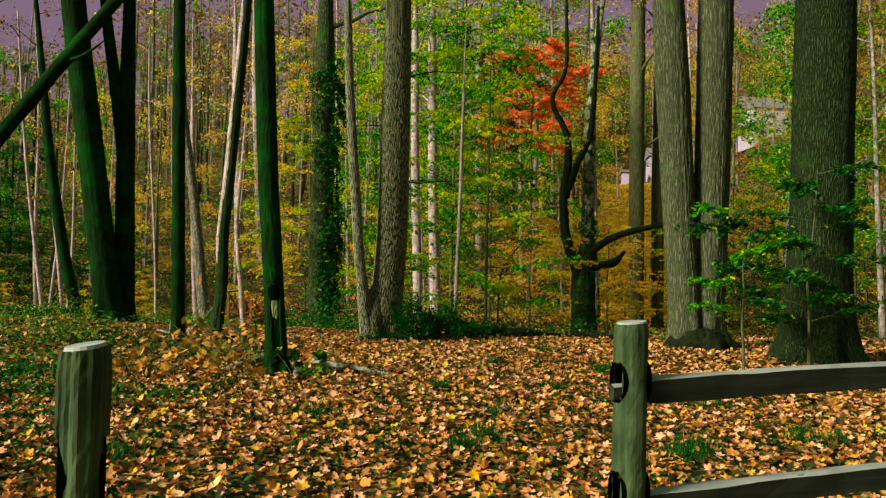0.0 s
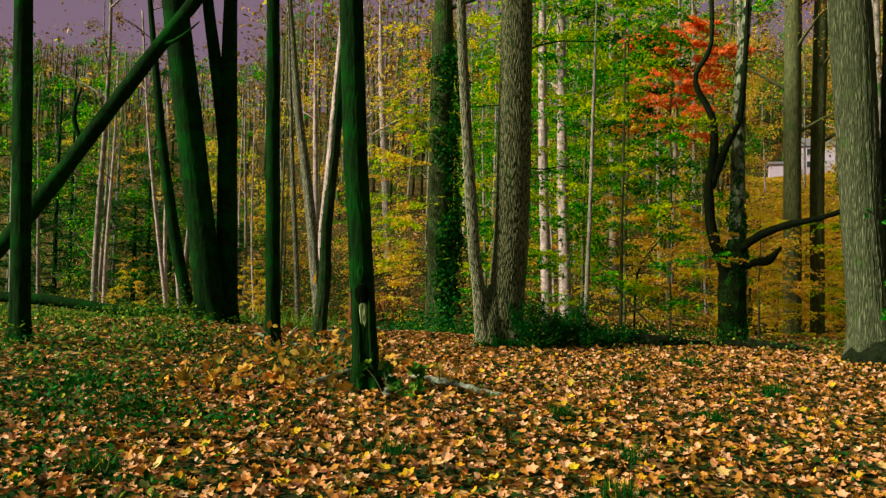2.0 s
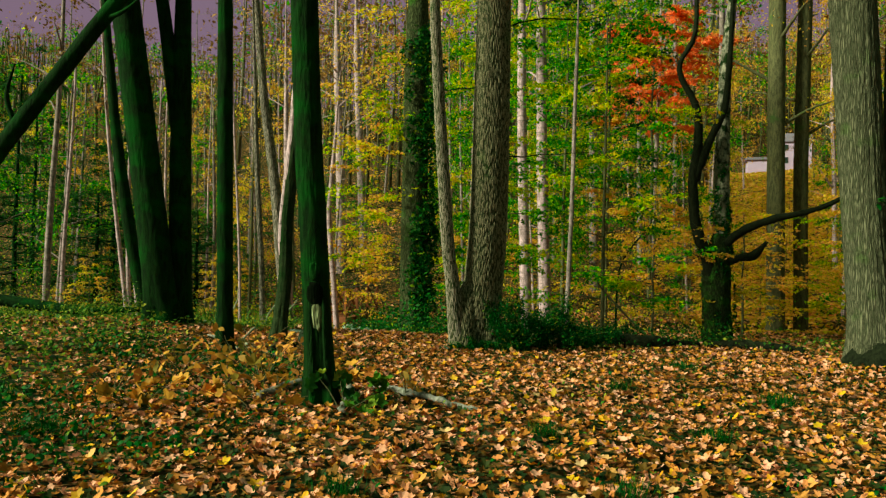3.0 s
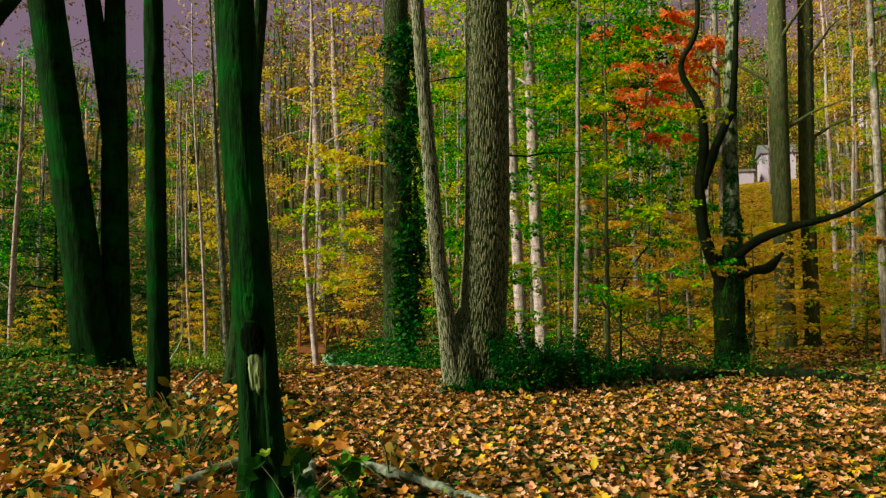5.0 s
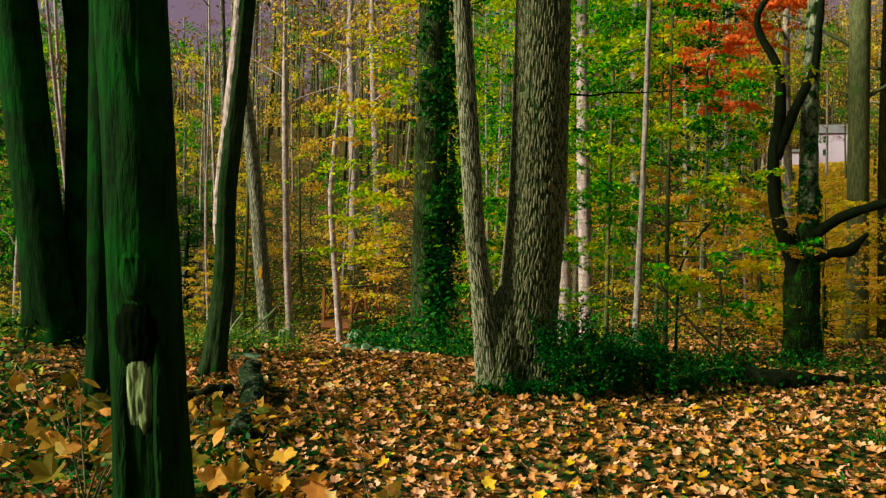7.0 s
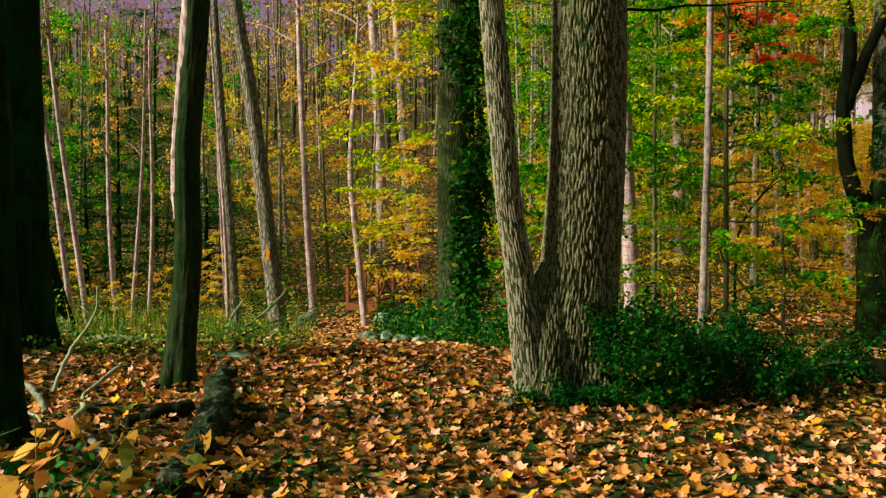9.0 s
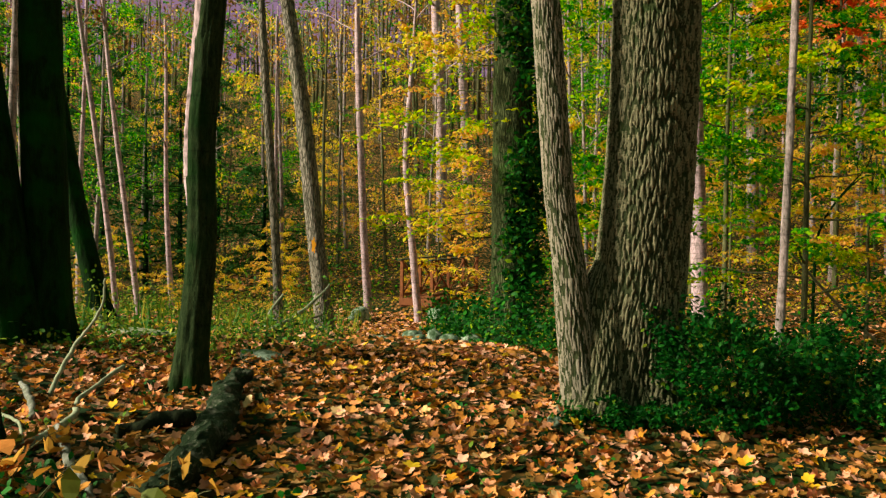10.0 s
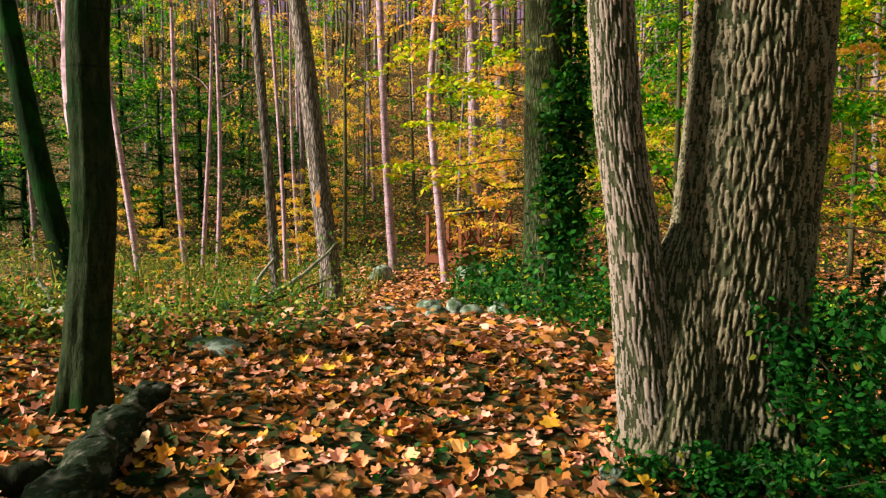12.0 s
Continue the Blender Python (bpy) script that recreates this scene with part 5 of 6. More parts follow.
herb_patch("shrub_layer", 13000, (-34, 26, 38, 62), 1.5, 0.15, LEAF_YELLOW, "low golden shrubs under the trees", lambda a, c: 0.8 * smooth(0.42, 0.62, vnoise(a * 0.22, c * 0.22, 0, 56)))
herb_patch("shrub_layer", 12000, (-34, 26, 36, 62), 1.3, 0.14, LEAF_GREEN, "low green shrubs under the trees", lambda a, c: 0.8 * smooth(0.45, 0.65, vnoise(a * 0.22, c * 0.22, 0, 57)))
herb_patch("creepers", 6500, (-7, -2.5, 8.2, 14.5), 0.2, 0.06, LEAF_IVY, "dark green creepers between fallen leaves", lambda a, c: smooth(0.45, 0.68, vnoise(a * 0.9, c * 0.9, 0, 62)))
herb_patch("seedlings", 5000, (-7, 8, 2, 18), 0.10, 0.05, HERB, "small green seedlings scattered through the leaf litter", lambda a, c: smooth(0.52, 0.75, vnoise(a * 1.1, c * 1.1, 0, 59)))
herb_patch("creepers", 15000, (-6.5, 5, 2, 17), 0.07, 0.042, LEAF_IVY, "tiny dark green creepers showing between fallen leaves", lambda a, c: 0.15 + 0.85 * smooth(0.45, 0.62, vnoise(a * 1.7, c * 1.7, 0, 64)))
herb_patch("creepers", 5000, (-8, -2.2, 6, 13.5), 0.16, 0.06, LEAF_IVY, "dark green creepers between shrubs and fallen leaves", lambda a, c: smooth(0.38, 0.6, vnoise(a * 1.1, c * 1.1, 0, 65)))
TUFTS = [(2.28, 7.0, 0.35), (2.0, 6.6, 0.3), (0.44, 7.5, 0.28), (0.2, 7.0, 0.22), (0.6, 8.6, 0.2), (-1.3, 8.2, 0.2), (-3.2, 7.2, 0.3), (1.5, 10.5, 0.25), (0.9, 13.1, 0.25), (0.0, 10.2, 0.22), (-2.6, 6.2, 0.3), (3.5, 7.5, 0.4), (3.1, 9.3, 0.35), (2.6, 12.6, 0.3), (-4.2, 9.3, 0.4), (1.9, 15.2, 0.3), (-5.5, 10.4, 0.5)]
for cx, cy, r in TUFTS:
    n = int(1100 * r)
    p = np.stack([rng.normal(0, r * 0.35, n), rng.normal(0, r * 0.35, n), np.full(n, -0.01)], -1)
    solo("grass_tuft", mesh_of("grass_tuft", *leaves(BLADE, p, rng.uniform(0.08, 0.2, n), rng, 0.4, None, rng.normal(0.9, 0.4, n))), LEAF_IVY, (cx, cy, gz1(cx, cy)), "small tuft of dark green grass between fallen leaves", "grass tuft", "grass tufts", "stuff")
herb_patch("dark_brush", 10000, (-40, -11, 35, 62), 2.4, 0.15, LEAF_DARK, "dark green brush under the bare trees", lambda a, c: 0.9 * smooth(0.35, 0.55, vnoise(a * 0.2, c * 0.2, 0, 60)))
blades("tall_grass", 2600, (-20, -6, 18.5, 33), 0.5, STRAW, "tall dry grass in the damp hollow", lambda a, c: smooth(0.42, 0.6, vnoise(a * 0.4, c * 0.4, 0, 58)) * smooth(0.7, 1.5, path_x(c) - a))


def bush(name, at, n, spread_xyz, size, mat, label, seed, stems=7, shape=OVAL, tilt=0.6, flat=False):
    """A small shrub: stems from one foot, leaves along and round them."""
    q = np.random.default_rng(seed)
    b = (at[0], at[1], gz1(*at))
    th = thing(name, b, label, "shrub")
    lv = []
    for i in range(stems):
        yaw = i * 2.4 + q.uniform(-0.5, 0.5)
        reach = math.hypot(spread_xyz[0] * math.cos(yaw), spread_xyz[1] * math.sin(yaw)) * q.uniform(0.5, 1)
        lr = limb_rows(q, (0, 0, -0.03), yaw, max(reach, 0.15), spread_xyz[2] / max(reach, 0.15) * q.uniform(0.7, 1.5), 0.008, 7)
        part("stem", tube_mesh("stem", lr, 5), BARK_BROWN, th)
        lv.append(spray_leaves(q, lr, n // stems, spread_xyz[0] * 0.35, spread_xyz[2] * 0.12, size, shape, tilt, 0.1, 0.2))
    part("foliage", mesh_of("foliage", *joined(lv)), mat, th)
    return th


for at, n, wide, high, size, seed, stems, form in (((-3.3, 12.1), 60, 0.85, 0.70, 0.14, 601, 11, OVAL), ((-3.9, 12.9), 60, 0.85, 0.75, 0.14, 602, 11, OVAL), ((-3.4, 13.2), 36, 0.7, 0.60, 0.14, 603, 8, OVAL),
                                                   ((-2.85, 11.6), 36, 0.7, 0.50, 0.15, 604, 8, OVAL), ((-4.4, 12.2), 40, 0.85, 0.55, 0.15, 605, 9, OVAL), ((-2.85, 10.7), 26, 0.75, 0.32, 0.14, 606, 8, MAPLE),
                                                   ((-3.5, 11.2), 30, 0.75, 0.42, 0.14, 611, 8, MAPLE), ((-3.15, 14.1), 40, 0.5, 0.34, 0.12, 612, 6, OVAL), ((-3.9, 10.4), 22, 0.7, 0.35, 0.14, 615, 8, MAPLE), ((-4.6, 11.2), 22, 0.7, 0.40, 0.14, 616, 8, OVAL)):
    bush("yellow_shrub", at, n, (wide, wide * 0.85, high), size, LEAF_SHRUB, "small shrub with large orange-yellow leaves", seed, stems, form)
for at, n, wide, high, size, seed in (((-3.7, 14.4), 34, 0.6, 0.22, 0.10, 621), ((-4.4, 14.3), 34, 0.6, 0.30, 0.13, 622), ((-2.5, 12.5), 30, 0.5, 0.35, 0.13, 623)):
    bush("yellow_shrub", at, n, (wide, wide * 0.85, high), size, LEAF_SHRUB, "low shrub with wide orange-yellow leaves", seed, 7, MAPLE)
bush("yellow_shrub", (-1.95, 10.75), 34, (0.42, 0.42, 0.42), 0.14, HERB, "small shrub with olive leaves at a trunk's foot", 613, 7, MAPLE)
bush("yellow_shrub", (-1.5, 11.7), 34, (0.52, 0.50, 0.46), 0.134, LEAF_SHRUB, "small shrub with orange-yellow leaves beside a trunk's foot", 614, 7)
bush("vine_tangle", (-0.45, 16.95), 8000, (0.8, 0.5, 0.95), 0.046, LEAF_IVY, "dark green vine tangle against the forked tree", 607, 16)
bush("vine_tangle", (-1.28, 16.74), 1500, (0.36, 0.13, 0.20), 0.042, LEAF_IVY, "low dark green creepers at the forked tree's foot", 629, 8)
bush("vine_tangle", (0.2, 17.4), 6500, (0.9, 0.7, 0.7), 0.046, LEAF_IVY, "dark green vine tangle against the forked tree", 608, 14)
bush("vine_tangle", (0.9, 18.3), 3500, (0.9, 0.7, 0.5), 0.046, LEAF_IVY, "dark green vine tangle at the clearing's edge", 609, 12)
bush("vine_tangle", (-1.05, 16.72), 4500, (0.7, 0.22, 0.26), 0.04, LEAF_IVY, "dark green vine creeping round the tree's foot", 610, 10)

# vines up the stout tree behind
q = np.random.default_rng(620)
n = 6000
tip = q.integers(0, 80, n)
ta, tz, td = q.normal(-0.7, 0.65, 80), q.uniform(0.2, 8.2, 80), q.uniform(0.08, 0.42, 80)
u = q.random(n)
a = ta[tip] + q.normal(0, 0.16, n)
z = tz[tip] - 0.55 * u ** 1.5 + q.normal(0, 0.09, n)
rr = 0.40 + td[tip] * u + np.abs(q.normal(0, 0.04, n))
solo("climbing_vine", mesh_of("climbing_vine", *leaves(OVAL, np.stack([-3.93 + rr * np.cos(a), 25.6 + rr * np.sin(a), z], -1), 0.12 * q.uniform(0.6, 1.3, n), q, 0.6)), LEAF_DEEP, (0, 0, 0), "green vine climbing the stout tree", "vine", "", "stuff")


# ---- split-rail fence ----
def fence_post(at, w, d, h, turn, label, seed):
    """A split post: rough faces, a slanting top painted as lit, slots for the rails."""
    q = np.random.default_rng(seed)
    th = thing("fence_post", (at[0], at[1], gz1(*at)), label, "fence post", "split-rail fence posts")
    b = bmesh.new()
    ring = []
    n, rows, slots = 36, 66, (h - 0.25, h - 0.72)
    outline = [(0.5 * math.cos(2 * math.pi * k / n) * (1 + 0.06 * math.cos(8 * math.pi * k / n)), 0.5 * math.sin(2 * math.pi * k / n) * (1 + 0.06 * math.cos(8 * math.pi * k / n))) for k in range(n)]
    split = q.normal(0, 0.0022, n)
    for k in range(rows):
        z = -0.25 + (h + 0.25) * k / (rows - 1)
        s = 1.0 if k < rows - 2 else (0.97 if k == rows - 2 else 0.90)
        wear = 1 + 0.03 * math.sin(2.2 * z + seed) + 0.015 * math.sin(7 * z + seed)
        ring.append([b.verts.new((x * w * s * wear + split[i] + q.normal(0, 0.0007), y * d * s * wear + split[-i] + q.normal(0, 0.0007), z + (0.012 * x if k > rows - 4 else 0))) for i, (x, y) in enumerate(outline)])
    for lo, hi in zip(ring, ring[1:]):
        for i in range(n):
            zm, am = (lo[i].co.z + hi[i].co.z) / 2, abs(math.cos(2 * math.pi * (i + 0.5) / n))
            if any(abs(zm - c) < 0.088 * math.sqrt(max(0.0, 1 - ((1 - am) / 0.17) ** 2)) for c in slots if am > 0.83):
                continue
            b.faces.new((lo[i], lo[(i + 1) % n], hi[(i + 1) % n], hi[i]))
    b.faces.new(ring[-1])
    post = part("post", b, FENCE_WOOD, th)
    post.rotation_euler = (0, 0, radians(turn))
    # Pale disc on the sawn end: light from above put into its colour.
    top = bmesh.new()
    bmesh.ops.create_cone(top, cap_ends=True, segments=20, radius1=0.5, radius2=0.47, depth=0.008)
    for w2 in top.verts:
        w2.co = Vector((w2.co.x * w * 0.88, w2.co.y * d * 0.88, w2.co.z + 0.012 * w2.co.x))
    part("weathered_top", top, RAIL_TOP_LIT, post, "pale sawn end painted as lit", (0, 0, h + 0.003))
    # The slots are open; their linings are coloured as dark as deep shade.
    for c in slots:
        t = bmesh.new()
        ends = [[t.verts.new((side * w * 0.47, 0.056 * w / 0.145 * math.cos(a), 0.094 * math.sin(a))) for a in [2 * math.pi * k / 16 for k in range(16)]] for side in (-1, 1)]
        for k in range(16):
            t.faces.new((ends[0][k], ends[1][k], ends[1][(k + 1) % 16], ends[0][(k + 1) % 16]))
        part("rail_slot", t, HOLE_DARK, post, "hole through the post, lining painted shade-dark", (0, 0, c))
    return th


def fence_rail(a, c, thick, tall, label, seed):
    """A split rail between two points: wedge section, slightly bowed and rough."""
    q = np.random.default_rng(seed)
    a, c = Vector(a), Vector(c)
    ln = (c - a).length
    b = bmesh.new()
    ring = []
    for k in range(19):
        s = (0, 0.045, 0.06)[k] if k < 3 else (k / 18 if k < 16 else (0.94, 0.955, 1.0)[k - 16])
        taper = 0.5 if k in (0, 18) else (0.62 if k in (1, 17) else 1.0)
        sec = [(-0.5, 0.40), (0.0, 0.5), (0.5, 0.42), (0.42, -0.4), (0.05, -0.5), (-0.40, -0.42)]
        ring.append([b.verts.new((s * ln, u * thick * taper + q.normal(0, 0.002), w * tall * taper + 0.012 * math.sin(3.1 * s) + q.normal(0, 0.002))) for u, w in sec])
    for lo, hi in zip(ring, ring[1:]):
        for i in range(6):
            b.faces.new((lo[i], hi[i], hi[(i + 1) % 6], lo[(i + 1) % 6]))
    b.faces.new(ring[0])
    b.faces.new(ring[-1][::-1])
    bmesh.ops.recalc_face_normals(b, faces=b.faces)
    d = c - a
    m = Matrix.Translation(a) @ Euler((0, -math.atan2(d.z, math.hypot(d.x, d.y)), math.atan2(d.y, d.x))).to_matrix().to_4x4()
    th = thing("fence_rail", tuple(a), label, "fence rail", "split rails")
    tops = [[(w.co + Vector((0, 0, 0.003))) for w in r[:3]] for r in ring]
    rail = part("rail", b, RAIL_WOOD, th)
    # Pale strip over the rail's upper face; the light on it is painted.
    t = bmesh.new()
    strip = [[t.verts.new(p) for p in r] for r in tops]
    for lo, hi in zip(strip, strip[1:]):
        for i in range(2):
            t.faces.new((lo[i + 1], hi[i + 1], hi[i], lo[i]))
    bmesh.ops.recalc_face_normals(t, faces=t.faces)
    part("weathered_top", t, RAIL_TOP_LIT, rail, "lavender-grey upper face painted as lit")
    th.matrix_basis = m
    return th


def part_mesh(b, name):
    me = bpy.data.meshes.new(name)
    b.to_mesh(me)
    b.free()
    return me


fence_post((0.825, 3.45), 0.15, 0.15, 1.33, 18.6, "weathered split-rail fence post with empty rail slots", 701)
fence_post((-0.695, 1.56), 0.09, 0.10, 1.34, 27, "weathered dark fence post at the opening", 702)
fence_post((3.75, 4.45), 0.15, 0.15, 1.3, 18, "weathered fence post holding two rails", 703)
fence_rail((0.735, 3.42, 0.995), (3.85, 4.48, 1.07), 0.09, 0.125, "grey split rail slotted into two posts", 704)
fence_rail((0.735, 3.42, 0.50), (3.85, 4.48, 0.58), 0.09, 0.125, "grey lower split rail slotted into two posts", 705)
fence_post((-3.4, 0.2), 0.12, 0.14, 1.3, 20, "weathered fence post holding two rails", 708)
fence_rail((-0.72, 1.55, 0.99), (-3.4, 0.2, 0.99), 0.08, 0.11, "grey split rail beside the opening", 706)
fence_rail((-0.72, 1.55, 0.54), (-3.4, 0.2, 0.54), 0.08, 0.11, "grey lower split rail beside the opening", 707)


# ---- logs, sticks and stones ----
def log(name, rows, material, label, category="log", seed=0, seg=14, rough=0.02):
    rows = np.array([(x, y, gz1(x, y) + dz, r) for x, y, dz, r in rows])
    b = tuple(rows[0, :3])
    v, f = tube(spline(lifted(rows, b), (10 if seg < 20 else 34) * len(rows)), seg)
    v = v + rough * (np.stack([vnoise(v[:, 0] * 9, v[:, 1] * 9, v[:, 2] * 9, seed + s) for s in (1, 2, 3)], -1) - 0.5)
    v = v + 0.45 * rough * (np.stack([vnoise(v[:, 0] * 34, v[:, 1] * 22, v[:, 2] * 34, seed + s) for s in (4, 5, 6)], -1) - 0.5)
    return solo(name, mesh_of(name, v, tri_faces(f), True), material, b, label, category)


BARK_LOG = plain_material("rotting_log_bark", [(0.42, (0.003, 0.007, 0.002)), (0.57, (0.011, 0.016, 0.006)), (0.70, (0.27, 0.205, 0.23))], 42, (1, 0.35, 1), 0.95, 0.05)
LICHEN_PALE = plain_material("peeling_pale_wood", [(0.38, (0.05, 0.045, 0.04)), (0.52, (0.15, 0.12, 0.135)), (0.66, (0.34, 0.26, 0.33))], 24, (1, 1, 1), 0.85, 0.008)
log("mossy_log", [(-4.2, 16.55, 0.16, 0.065), (-4.12, 16.2, 0.11, 0.09), (-3.75, 15.5, 0.09, 0.10), (-3.41, 14.6, 0.09, 0.095), (-3.2, 13.9, 0.05, 0.08)], BARK_LOG, "rotting log with bark ridges lying in leaves", "log", 1, 40, 0.07)
log("fallen_branch", [(-1.95, 12.1, 0.06, 0.03), (-1.5, 11.72, 0.09, 0.036), (-1.05, 11.32, 0.08, 0.032), (-0.6, 11.05, 0.06, 0.02)], LICHEN_PALE, "short lichen-grey branch lying in leaves", "branch", 2, 12, 0.05)
log("surface_root", [(-2.2, 12.0, 0.06, 0.035), (-2.08, 11.5, 0.10, 0.042), (-1.98, 11.0, 0.09, 0.042), (-1.9, 10.5, 0.05, 0.025)], LICHEN_PALE, "lichened branch at the dark tree's foot", "branch", 3, 12, 0.06)
log("dark_log", [(1.1, 18.3, 0.10, 0.13), (1.7, 18.2, 0.12, 0.14), (2.3, 18.5, 0.08, 0.10)], BARK_BLACK, "short dark rotten log at the clearing's edge", "log", 4, 16, 0.06)
log("dark_log", [(1.0, 18.9, 0.05, 0.07), (2.0, 19.0, 0.08, 0.09), (2.9, 19.2, 0.05, 0.06)], BARK_BLACK, "dark rotten log at the clearing's edge", "log", 5, 14, 0.05)
log("dark_log", [(3.0, 19.3, 0.06, 0.08), (3.8, 19.1, 0.09, 0.10), (4.7, 18.8, 0.05, 0.07)], BARK_BLACK, "dark rotten log at the clearing's edge", "log", 6, 14, 0.05)
log("fallen_log", [(-12.5, 17.5, 0.45, 0.11), (-11.0, 17.8, 0.40, 0.12), (-9.5, 18.0, 0.25, 0.10), (-8.3, 18.4, 0.30, 0.05)], BARK_DARK, "dark fallen trunk lying in the undergrowth", "log", 7)
log("bare_stick", [(-4.55, 14.7, 0.05, 0.024), (-4.75, 15.3, 0.05, 0.024), (-4.93, 15.6, 0.10, 0.018), (-4.9, 16.0, 0.26, 0.016)], WOOD_BARE, "bare pale stick in the leaves", "branch", 8, 8)
log("bare_stick", [(-5.35, 15.75, 0.03, 0.018), (-5.45, 16.1, 0.3, 0.015), (-5.35, 16.3, 0.62, 0.011), (-5.35, 16.35, 0.85, 0.008)], WOOD_BARE, "bare pale stick standing up out of the leaves", "branch", 9, 8)
log("pale_log", [(-7.45, 18.9, 0.05, 0.04), (-7.0, 18.9, 0.08, 0.055), (-6.55, 19.05, 0.06, 0.035)], WOOD_BARE, "bleached broken branch lying in herbs", "branch", 10, 8)
log("pale_log", [(-8.05, 19.6, 0.03, 0.045), (-8.12, 19.62, 0.18, 0.04), (-8.25, 19.6, 0.32, 0.02)], WOOD_BARE, "bleached stub of a broken branch", "branch", 11, 8)
log("bare_stick", [(-6.72, 21.4, 0.02, 0.034), (-6.69, 22.4, 0.33, 0.03), (-6.67, 23.2, 0.70, 0.022), (-6.66, 23.6, 0.92, 0.012)], WOOD_BARE, "long bare branch propped on the undergrowth", "branch", 12, 8)
log("bare_stick", [(-6.75, 21.4, 0.02, 0.028), (-6.74, 21.55, 0.30, 0.025), (-6.64, 21.8, 0.62, 0.014)], WOOD_BARE, "bare forked branch standing in the undergrowth", "branch", 13, 8)
log("bare_stick", [(-6.66, 21.6, 0.05, 0.024), (-6.5, 22.2, 0.2, 0.02), (-6.26, 22.9, 0.45, 0.010)], BARK_BROWN, "thin branch lying in the undergrowth", "branch", 14, 6)
log("leaning_pole", [(3.85, 32.5, 0.0, 0.045), (2.7, 31.3, 1.0, 0.04), (1.44, 30.0, 2.25, 0.03)], WOOD_BARE, "thin pale dead pole leaning in the brush", "branch", 15, 8)


log("weathered_branch", [(-5.6, 15.75, 0.08, 0.018), (-5.3, 15.5, 0.07, 0.024), (-5.0, 15.22, 0.04, 0.02)], LICHEN_PALE, "peeling lavender-grey branch lying in leaves", "branch", 16, 10, 0.03)
log("weathered_branch", [(-4.62, 15.05, 0.08, 0.02), (-4.25, 14.68, 0.07, 0.026), (-3.9, 14.4, 0.05, 0.026), (-3.55, 14.12, 0.04, 0.018)], LICHEN_PALE, "peeling lavender-grey branch lying in leaves", "branch", 17, 10, 0.03)
log("rotten_log", [(-4.3, 15.2, 0.03, 0.045), (-4.16, 15.4, 0.05, 0.06), (-4.05, 15.62, 0.05, 0.05)], BARK_BLACK, "short black rotten log in the leaves", "log", 18, 12, 0.05)
log("bare_stick", [(-5.35, 15.2, 0.04, 0.012), (-4.9, 15.0, 0.07, 0.011), (-4.45, 14.6, 0.05, 0.008)], WOOD_BARE, "thin crooked twig lying on leaves", "branch", 19, 6, 0.02)
log("weathered_branch", [(-2.98, 11.2, 0.03, 0.05), (-2.8, 11.45, 0.10, 0.055), (-2.62, 11.75, 0.13, 0.045)], LICHEN_PALE, "broken pale branch beside the dark trunk", "branch", 20, 10, 0.03)
SAPLING_ROWS = [(2.30, 32.6, 0.0), (2.34, 32.6, 0.9), (2.52, 32.7, 1.7), (3.0, 32.85, 2.45), (3.45, 32.9, 3.0), (3.72, 33.0, 3.65)]
sapling = log("bare_sapling", [(x, y, z - (gz1(x, y) if z else 0.05), 0.045 - 0.010 * z) for x, y, z in SAPLING_ROWS], BARK_DARK, "dark crooked bare sapling leaning over the brush", "sapling", 21, 8, 0.02)
for limb in ([(2.9, 32.8, 2.3, 0.020), (3.3, 32.4, 2.75, 0.014), (3.9, 32.2, 2.85, 0.006)], [(3.3, 32.9, 2.8, 0.016), (3.32, 33.0, 3.3, 0.010), (3.55, 33.1, 3.8, 0.005)]):
    v, f = tube(spline(lifted(np.array(limb), tuple(sapling.location)), 18), 6)
    part("limb", mesh_of("limb", v, tri_faces(f), True), BARK_DARK, sapling)



def boulder(at, size, seed, label, sink=0.35):
    q = np.random.default_rng(seed)
    b = bmesh.new()
    bmesh.ops.create_icosphere(b, subdivisions=3, radius=0.5)
    for w in b.verts:
        p = w.co
        k = 1 + 0.55 * (float(vnoise(p.x * 3 + seed, p.y * 3, p.z * 3, seed)) - 0.5) + 0.25 * (float(vnoise(p.x * 8, p.y * 8, p.z * 8, seed)) - 0.5)
        w.co = Vector((p.x * size[0] * k, p.y * size[1] * k, max(p.z, -0.35) * size[2] * k))
    for fc in b.faces:
        fc.smooth = True
    o = solo("stone", part_mesh(b, "stone"), STONE, (at[0], at[1], gz1(*at) + size[2] * (0.5 - sink)), label, "stone", "stones by the path")
    o.rotation_euler = (0, 0, q.uniform(0, 6))
    return o


for i, (x, y, sx, sy, sz) in enumerate(((-4.95, 22.9, 0.6, 0.5, 0.42), (-4.6, 23.0, 0.55, 0.45, 0.5), (-4.75, 22.6, 0.4, 0.35, 0.26), (-4.3, 22.8, 0.6, 0.45, 0.34), (-5.3, 22.3, 0.45, 0.3, 0.16), (-5.0, 21.9, 0.35, 0.26, 0.13), (-4.5, 21.8, 0.4, 0.3, 0.16), (-4.25, 24.0, 0.9, 0.6, 0.4), (-4.6, 25.2, 0.7, 0.5, 0.4), (-1.72, 16.62, 0.2, 0.2, 0.16), (-9.9, 32.6, 1.3, 0.9, 0.9), (-5.3, 18.4, 0.45, 0.25, 0.1))):
    boulder((x, y), (sx * 0.62, sy * 0.62, sz * 0.7), 720 + i, "grey mossy stone half sunk in the leaf litter")
boulder((-4.97, 18.2), (0.75, 0.42, 0.15), 760, "flat grey slab of stone lying in the leaves")


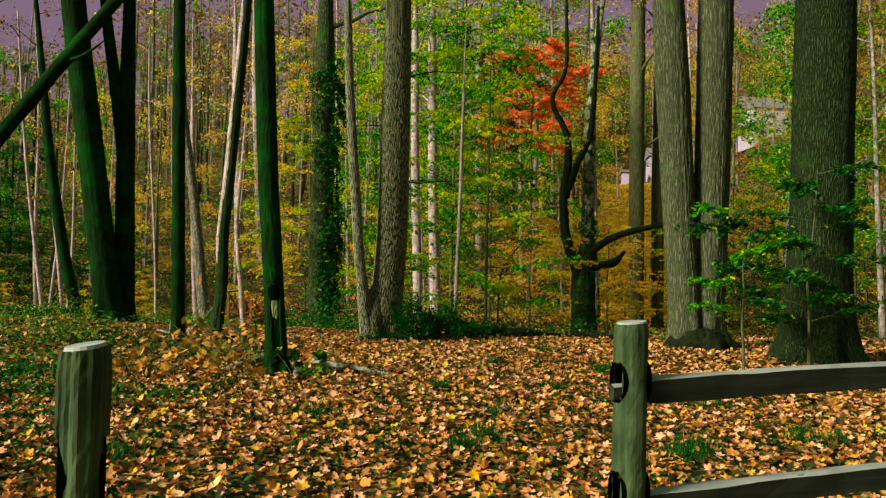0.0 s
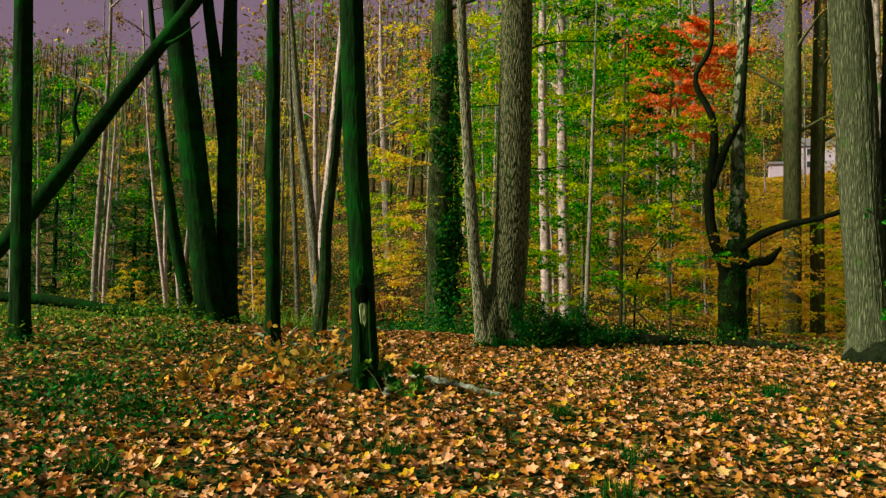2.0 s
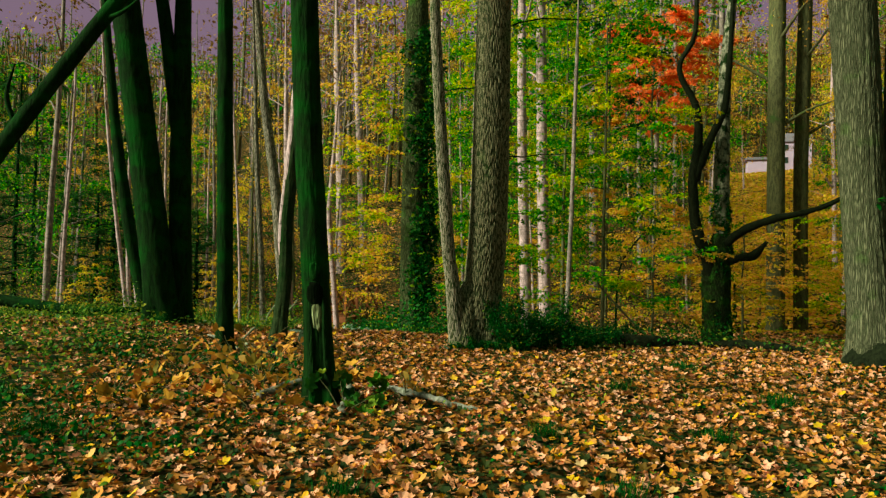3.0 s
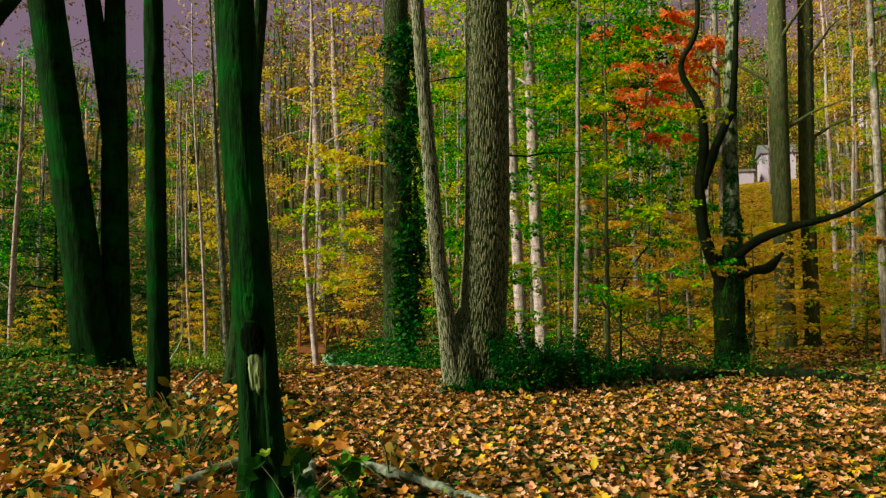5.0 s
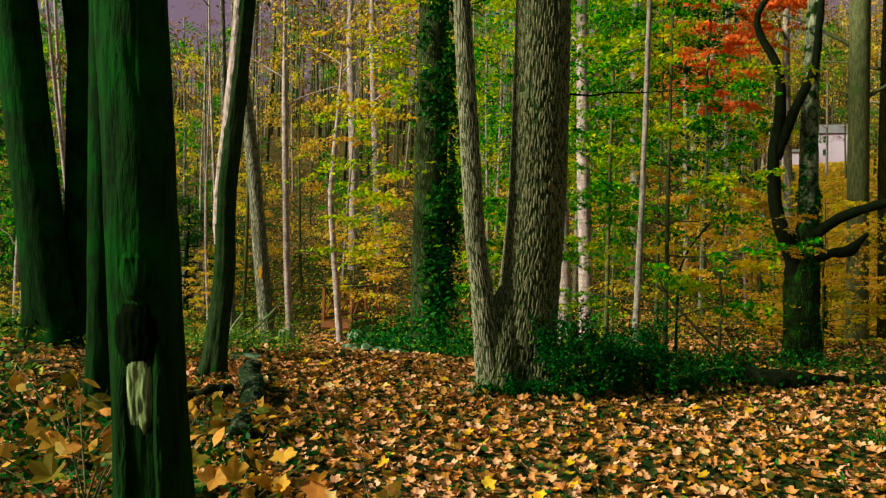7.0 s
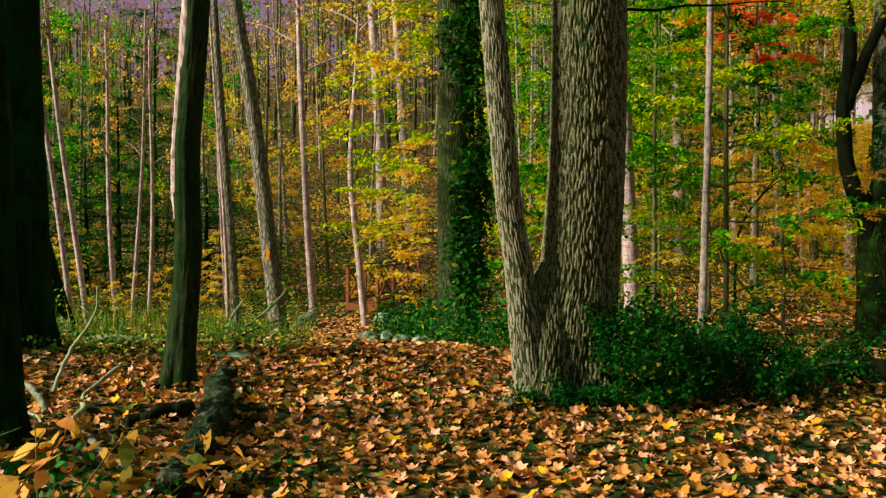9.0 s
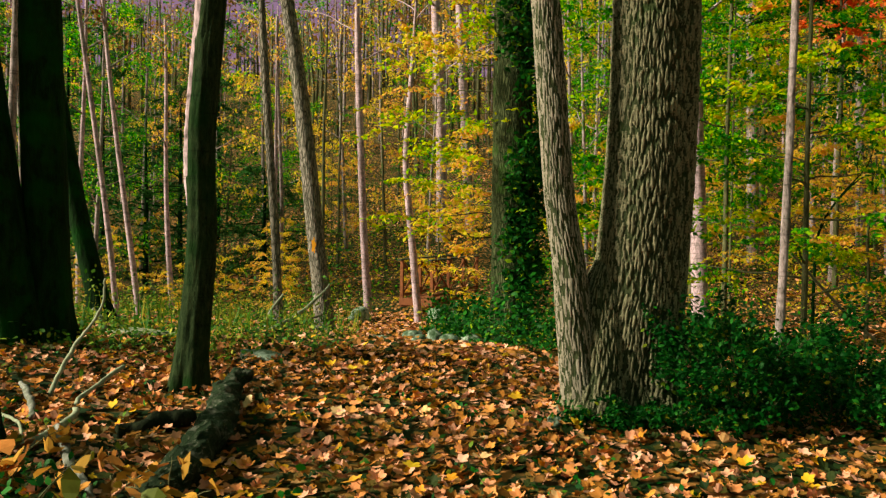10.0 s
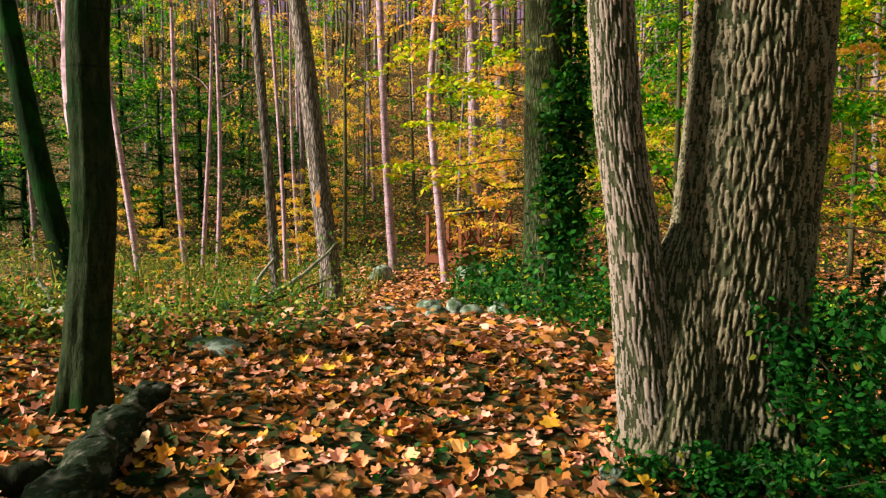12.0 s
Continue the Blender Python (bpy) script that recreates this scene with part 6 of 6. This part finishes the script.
# ---- footbridge ----
def beam(name, a, c, w, h, mat, parent):
    a, c = Vector(a), Vector(c)
    d = c - a
    b = bmesh.new()
    bmesh.ops.create_cube(b, size=1)
    for q in b.verts:
        q.co = Vector((q.co.x * d.length, q.co.y * w, q.co.z * h))
    bmesh.ops.bevel(b, geom=b.edges[:], offset=0.006, segments=1, affect="EDGES")
    o = part(name, b, mat, parent)
    o.matrix_basis = Matrix.Translation((a + c) / 2) @ d.to_track_quat("X", "Z").to_matrix().to_4x4()
    return o


BR = (-8.72, 34.3, -0.83)
bridge = thing("footbridge", BR, "small red-stained wooden footbridge with cross-braced railings", "bridge")
bridge.rotation_euler = (0, 0, radians(-3))
for side in (-0.5, 0.5):
    for k in range(4):
        beam("post", (side, 0.05 + 1.55 * k, -0.25), (side, 0.05 + 1.55 * k, 1.2), 0.1, 0.1, RED_WOOD, bridge)
        if k < 3:
            y0, y1 = 0.1 + 1.55 * k, 1.6 + 1.55 * k
            beam("brace", (side, y0, 0.15), (side, y1, 1.1), 0.04, 0.08, RED_WOOD, bridge)
            beam("brace", (side + 0.045, y0, 1.1), (side + 0.045, y1, 0.15), 0.04, 0.08, RED_WOOD, bridge)
    beam("handrail", (side, -0.15, 1.23), (side, 4.9, 1.23), 0.14, 0.05, DARK_WOOD, bridge)
    beam("bottom_rail", (side, 0, 0.12), (side, 4.8, 0.12), 0.05, 0.09, RED_WOOD, bridge)
    beam("stringer", (side * 0.8, 0, -0.14), (side * 0.8, 4.8, -0.14), 0.1, 0.2, RED_WOOD, bridge)
beam("end_board", (-0.55, -0.03, -0.08), (0.55, -0.03, -0.08), 0.05, 0.22, RED_WOOD, bridge)
for k in range(32):
    beam("deck_board", (-0.53, 0.08 + 0.15 * k, -0.015), (0.53, 0.08 + 0.15 * k, -0.015), 0.14, 0.035, RED_WOOD, bridge)
for i, (x, y, sx, sz) in enumerate(((-7.95, 34.0, 0.7, 0.5), (-7.45, 34.1, 0.6, 0.36))):
    boulder((x, y), (sx, 0.5, sz), 780 + i, "grey stone block of the footbridge's footing", 0.3)


# ---- houses on the hill ----
def house(at, w, d, h, roof_h, turn, label):
    z = gz1(*at)
    th = thing("house", (at[0], at[1], z), label, "house", "houses on the hill")
    th.rotation_euler = (0, 0, radians(turn))
    b = bmesh.new()
    bmesh.ops.create_cube(b, size=1)
    for q in b.verts:
        q.co = Vector((q.co.x * w, q.co.y * d, (q.co.z + 0.5) * (h + 2) - 2))
    part("wall", b, LILAC_SIDING, th)
    b = bmesh.new()
    o = 0.4
    pts = [(-w / 2 - o, -d / 2 - o, h), (w / 2 + o, -d / 2 - o, h), (w / 2 + o, d / 2 + o, h), (-w / 2 - o, d / 2 + o, h), (-w / 2 - o, 0, h + roof_h), (w / 2 + o, 0, h + roof_h)]
    vs = [b.verts.new(p) for p in pts]
    for fc in ((0, 1, 5, 4), (2, 3, 4, 5), (0, 4, 3), (1, 2, 5), (3, 2, 1, 0)):
        b.faces.new([vs[i] for i in fc])
    part("roof", b, ROOF_GREY, th)
    for i in range(int(w // 4.5)):
        for s in range(int(h // 2.6)):
            x = -w / 2 + 1.6 + 4.0 * i
            win = beam("window_frame", (x - 0.5, -d / 2 - 0.02, 1.6 + 2.6 * s), (x + 0.5, -d / 2 - 0.02, 1.6 + 2.6 * s), 0.1, 1.4, LILAC_SIDING, th)
            pane = beam("pane", (x - 0.42, -d / 2 - 0.06, 1.6 + 2.6 * s), (x + 0.42, -d / 2 - 0.06, 1.6 + 2.6 * s), 0.06, 1.24, GLASS_DARK, win)
            pane.matrix_basis = win.matrix_basis.inverted() @ pane.matrix_basis
    return th


house((49.5, 180), 6.5, 8, 5.4, 2.4, -8, "pale lilac-white sided house among trees on the hill")
house((42.0, 178), 4.2, 5, 2.4, 0.9, -8, "low pale lilac-white outbuilding on the hill")
house((72.5, 182), 8, 9, 7.0, 3.4, 6, "pale sided house among trees on the hill")

# ---- single leaves lying uppermost along the way ----
m, nt, bs, out = nodes_of("single_fallen_leaf")
info = nt.nodes.new("ShaderNodeObjectInfo")
tone = ramp(nt, info.outputs["Random"], [(0.0, (0.40, 0.12, 0.03)), (0.3, (0.56, 0.22, 0.08)), (0.55, (0.62, 0.33, 0.22)), (0.8, (0.58, 0.20, 0.03)), (1.0, (0.66, 0.36, 0.04))])
vein = noise_tex(nt, coords(nt), 30, 3)
nt.links.new(mixed(nt, ramp(nt, vein, [(0.5, (0, 0, 0)), (0.75, (0.6, 0.6, 0.6))]), tone, (0.10, 0.035, 0.012)), bs.inputs["Base Color"])
bs.inputs["Roughness"].default_value = 0.65
rng = np.random.default_rng(900)
shapes = []
for i in range(5):
    v, f = leaves(MAPLE if i < 4 else OAK, np.zeros((1, 3)), np.array([0.075 + 0.01 * i]), rng, 0.28)
    me = mesh_of("fallen_leaf", v, f)
    me.materials.append(m)
    shapes.append(me)
for i in range(280):
    y = rng.uniform(3.0, 18.0)
    x = float(path_x(y)) + rng.normal(0, 1.5)
    ob = new("fallen_leaf", shapes[i % 5])
    ob.location = litter_at(np.array([x]), np.array([y]), 0.02)[0] + np.array([0, 0, 0.04])
    ob.rotation_euler = (rng.normal(0, 0.15), rng.normal(0, 0.15), rng.uniform(0, 6.28))
    ob.parent = ground
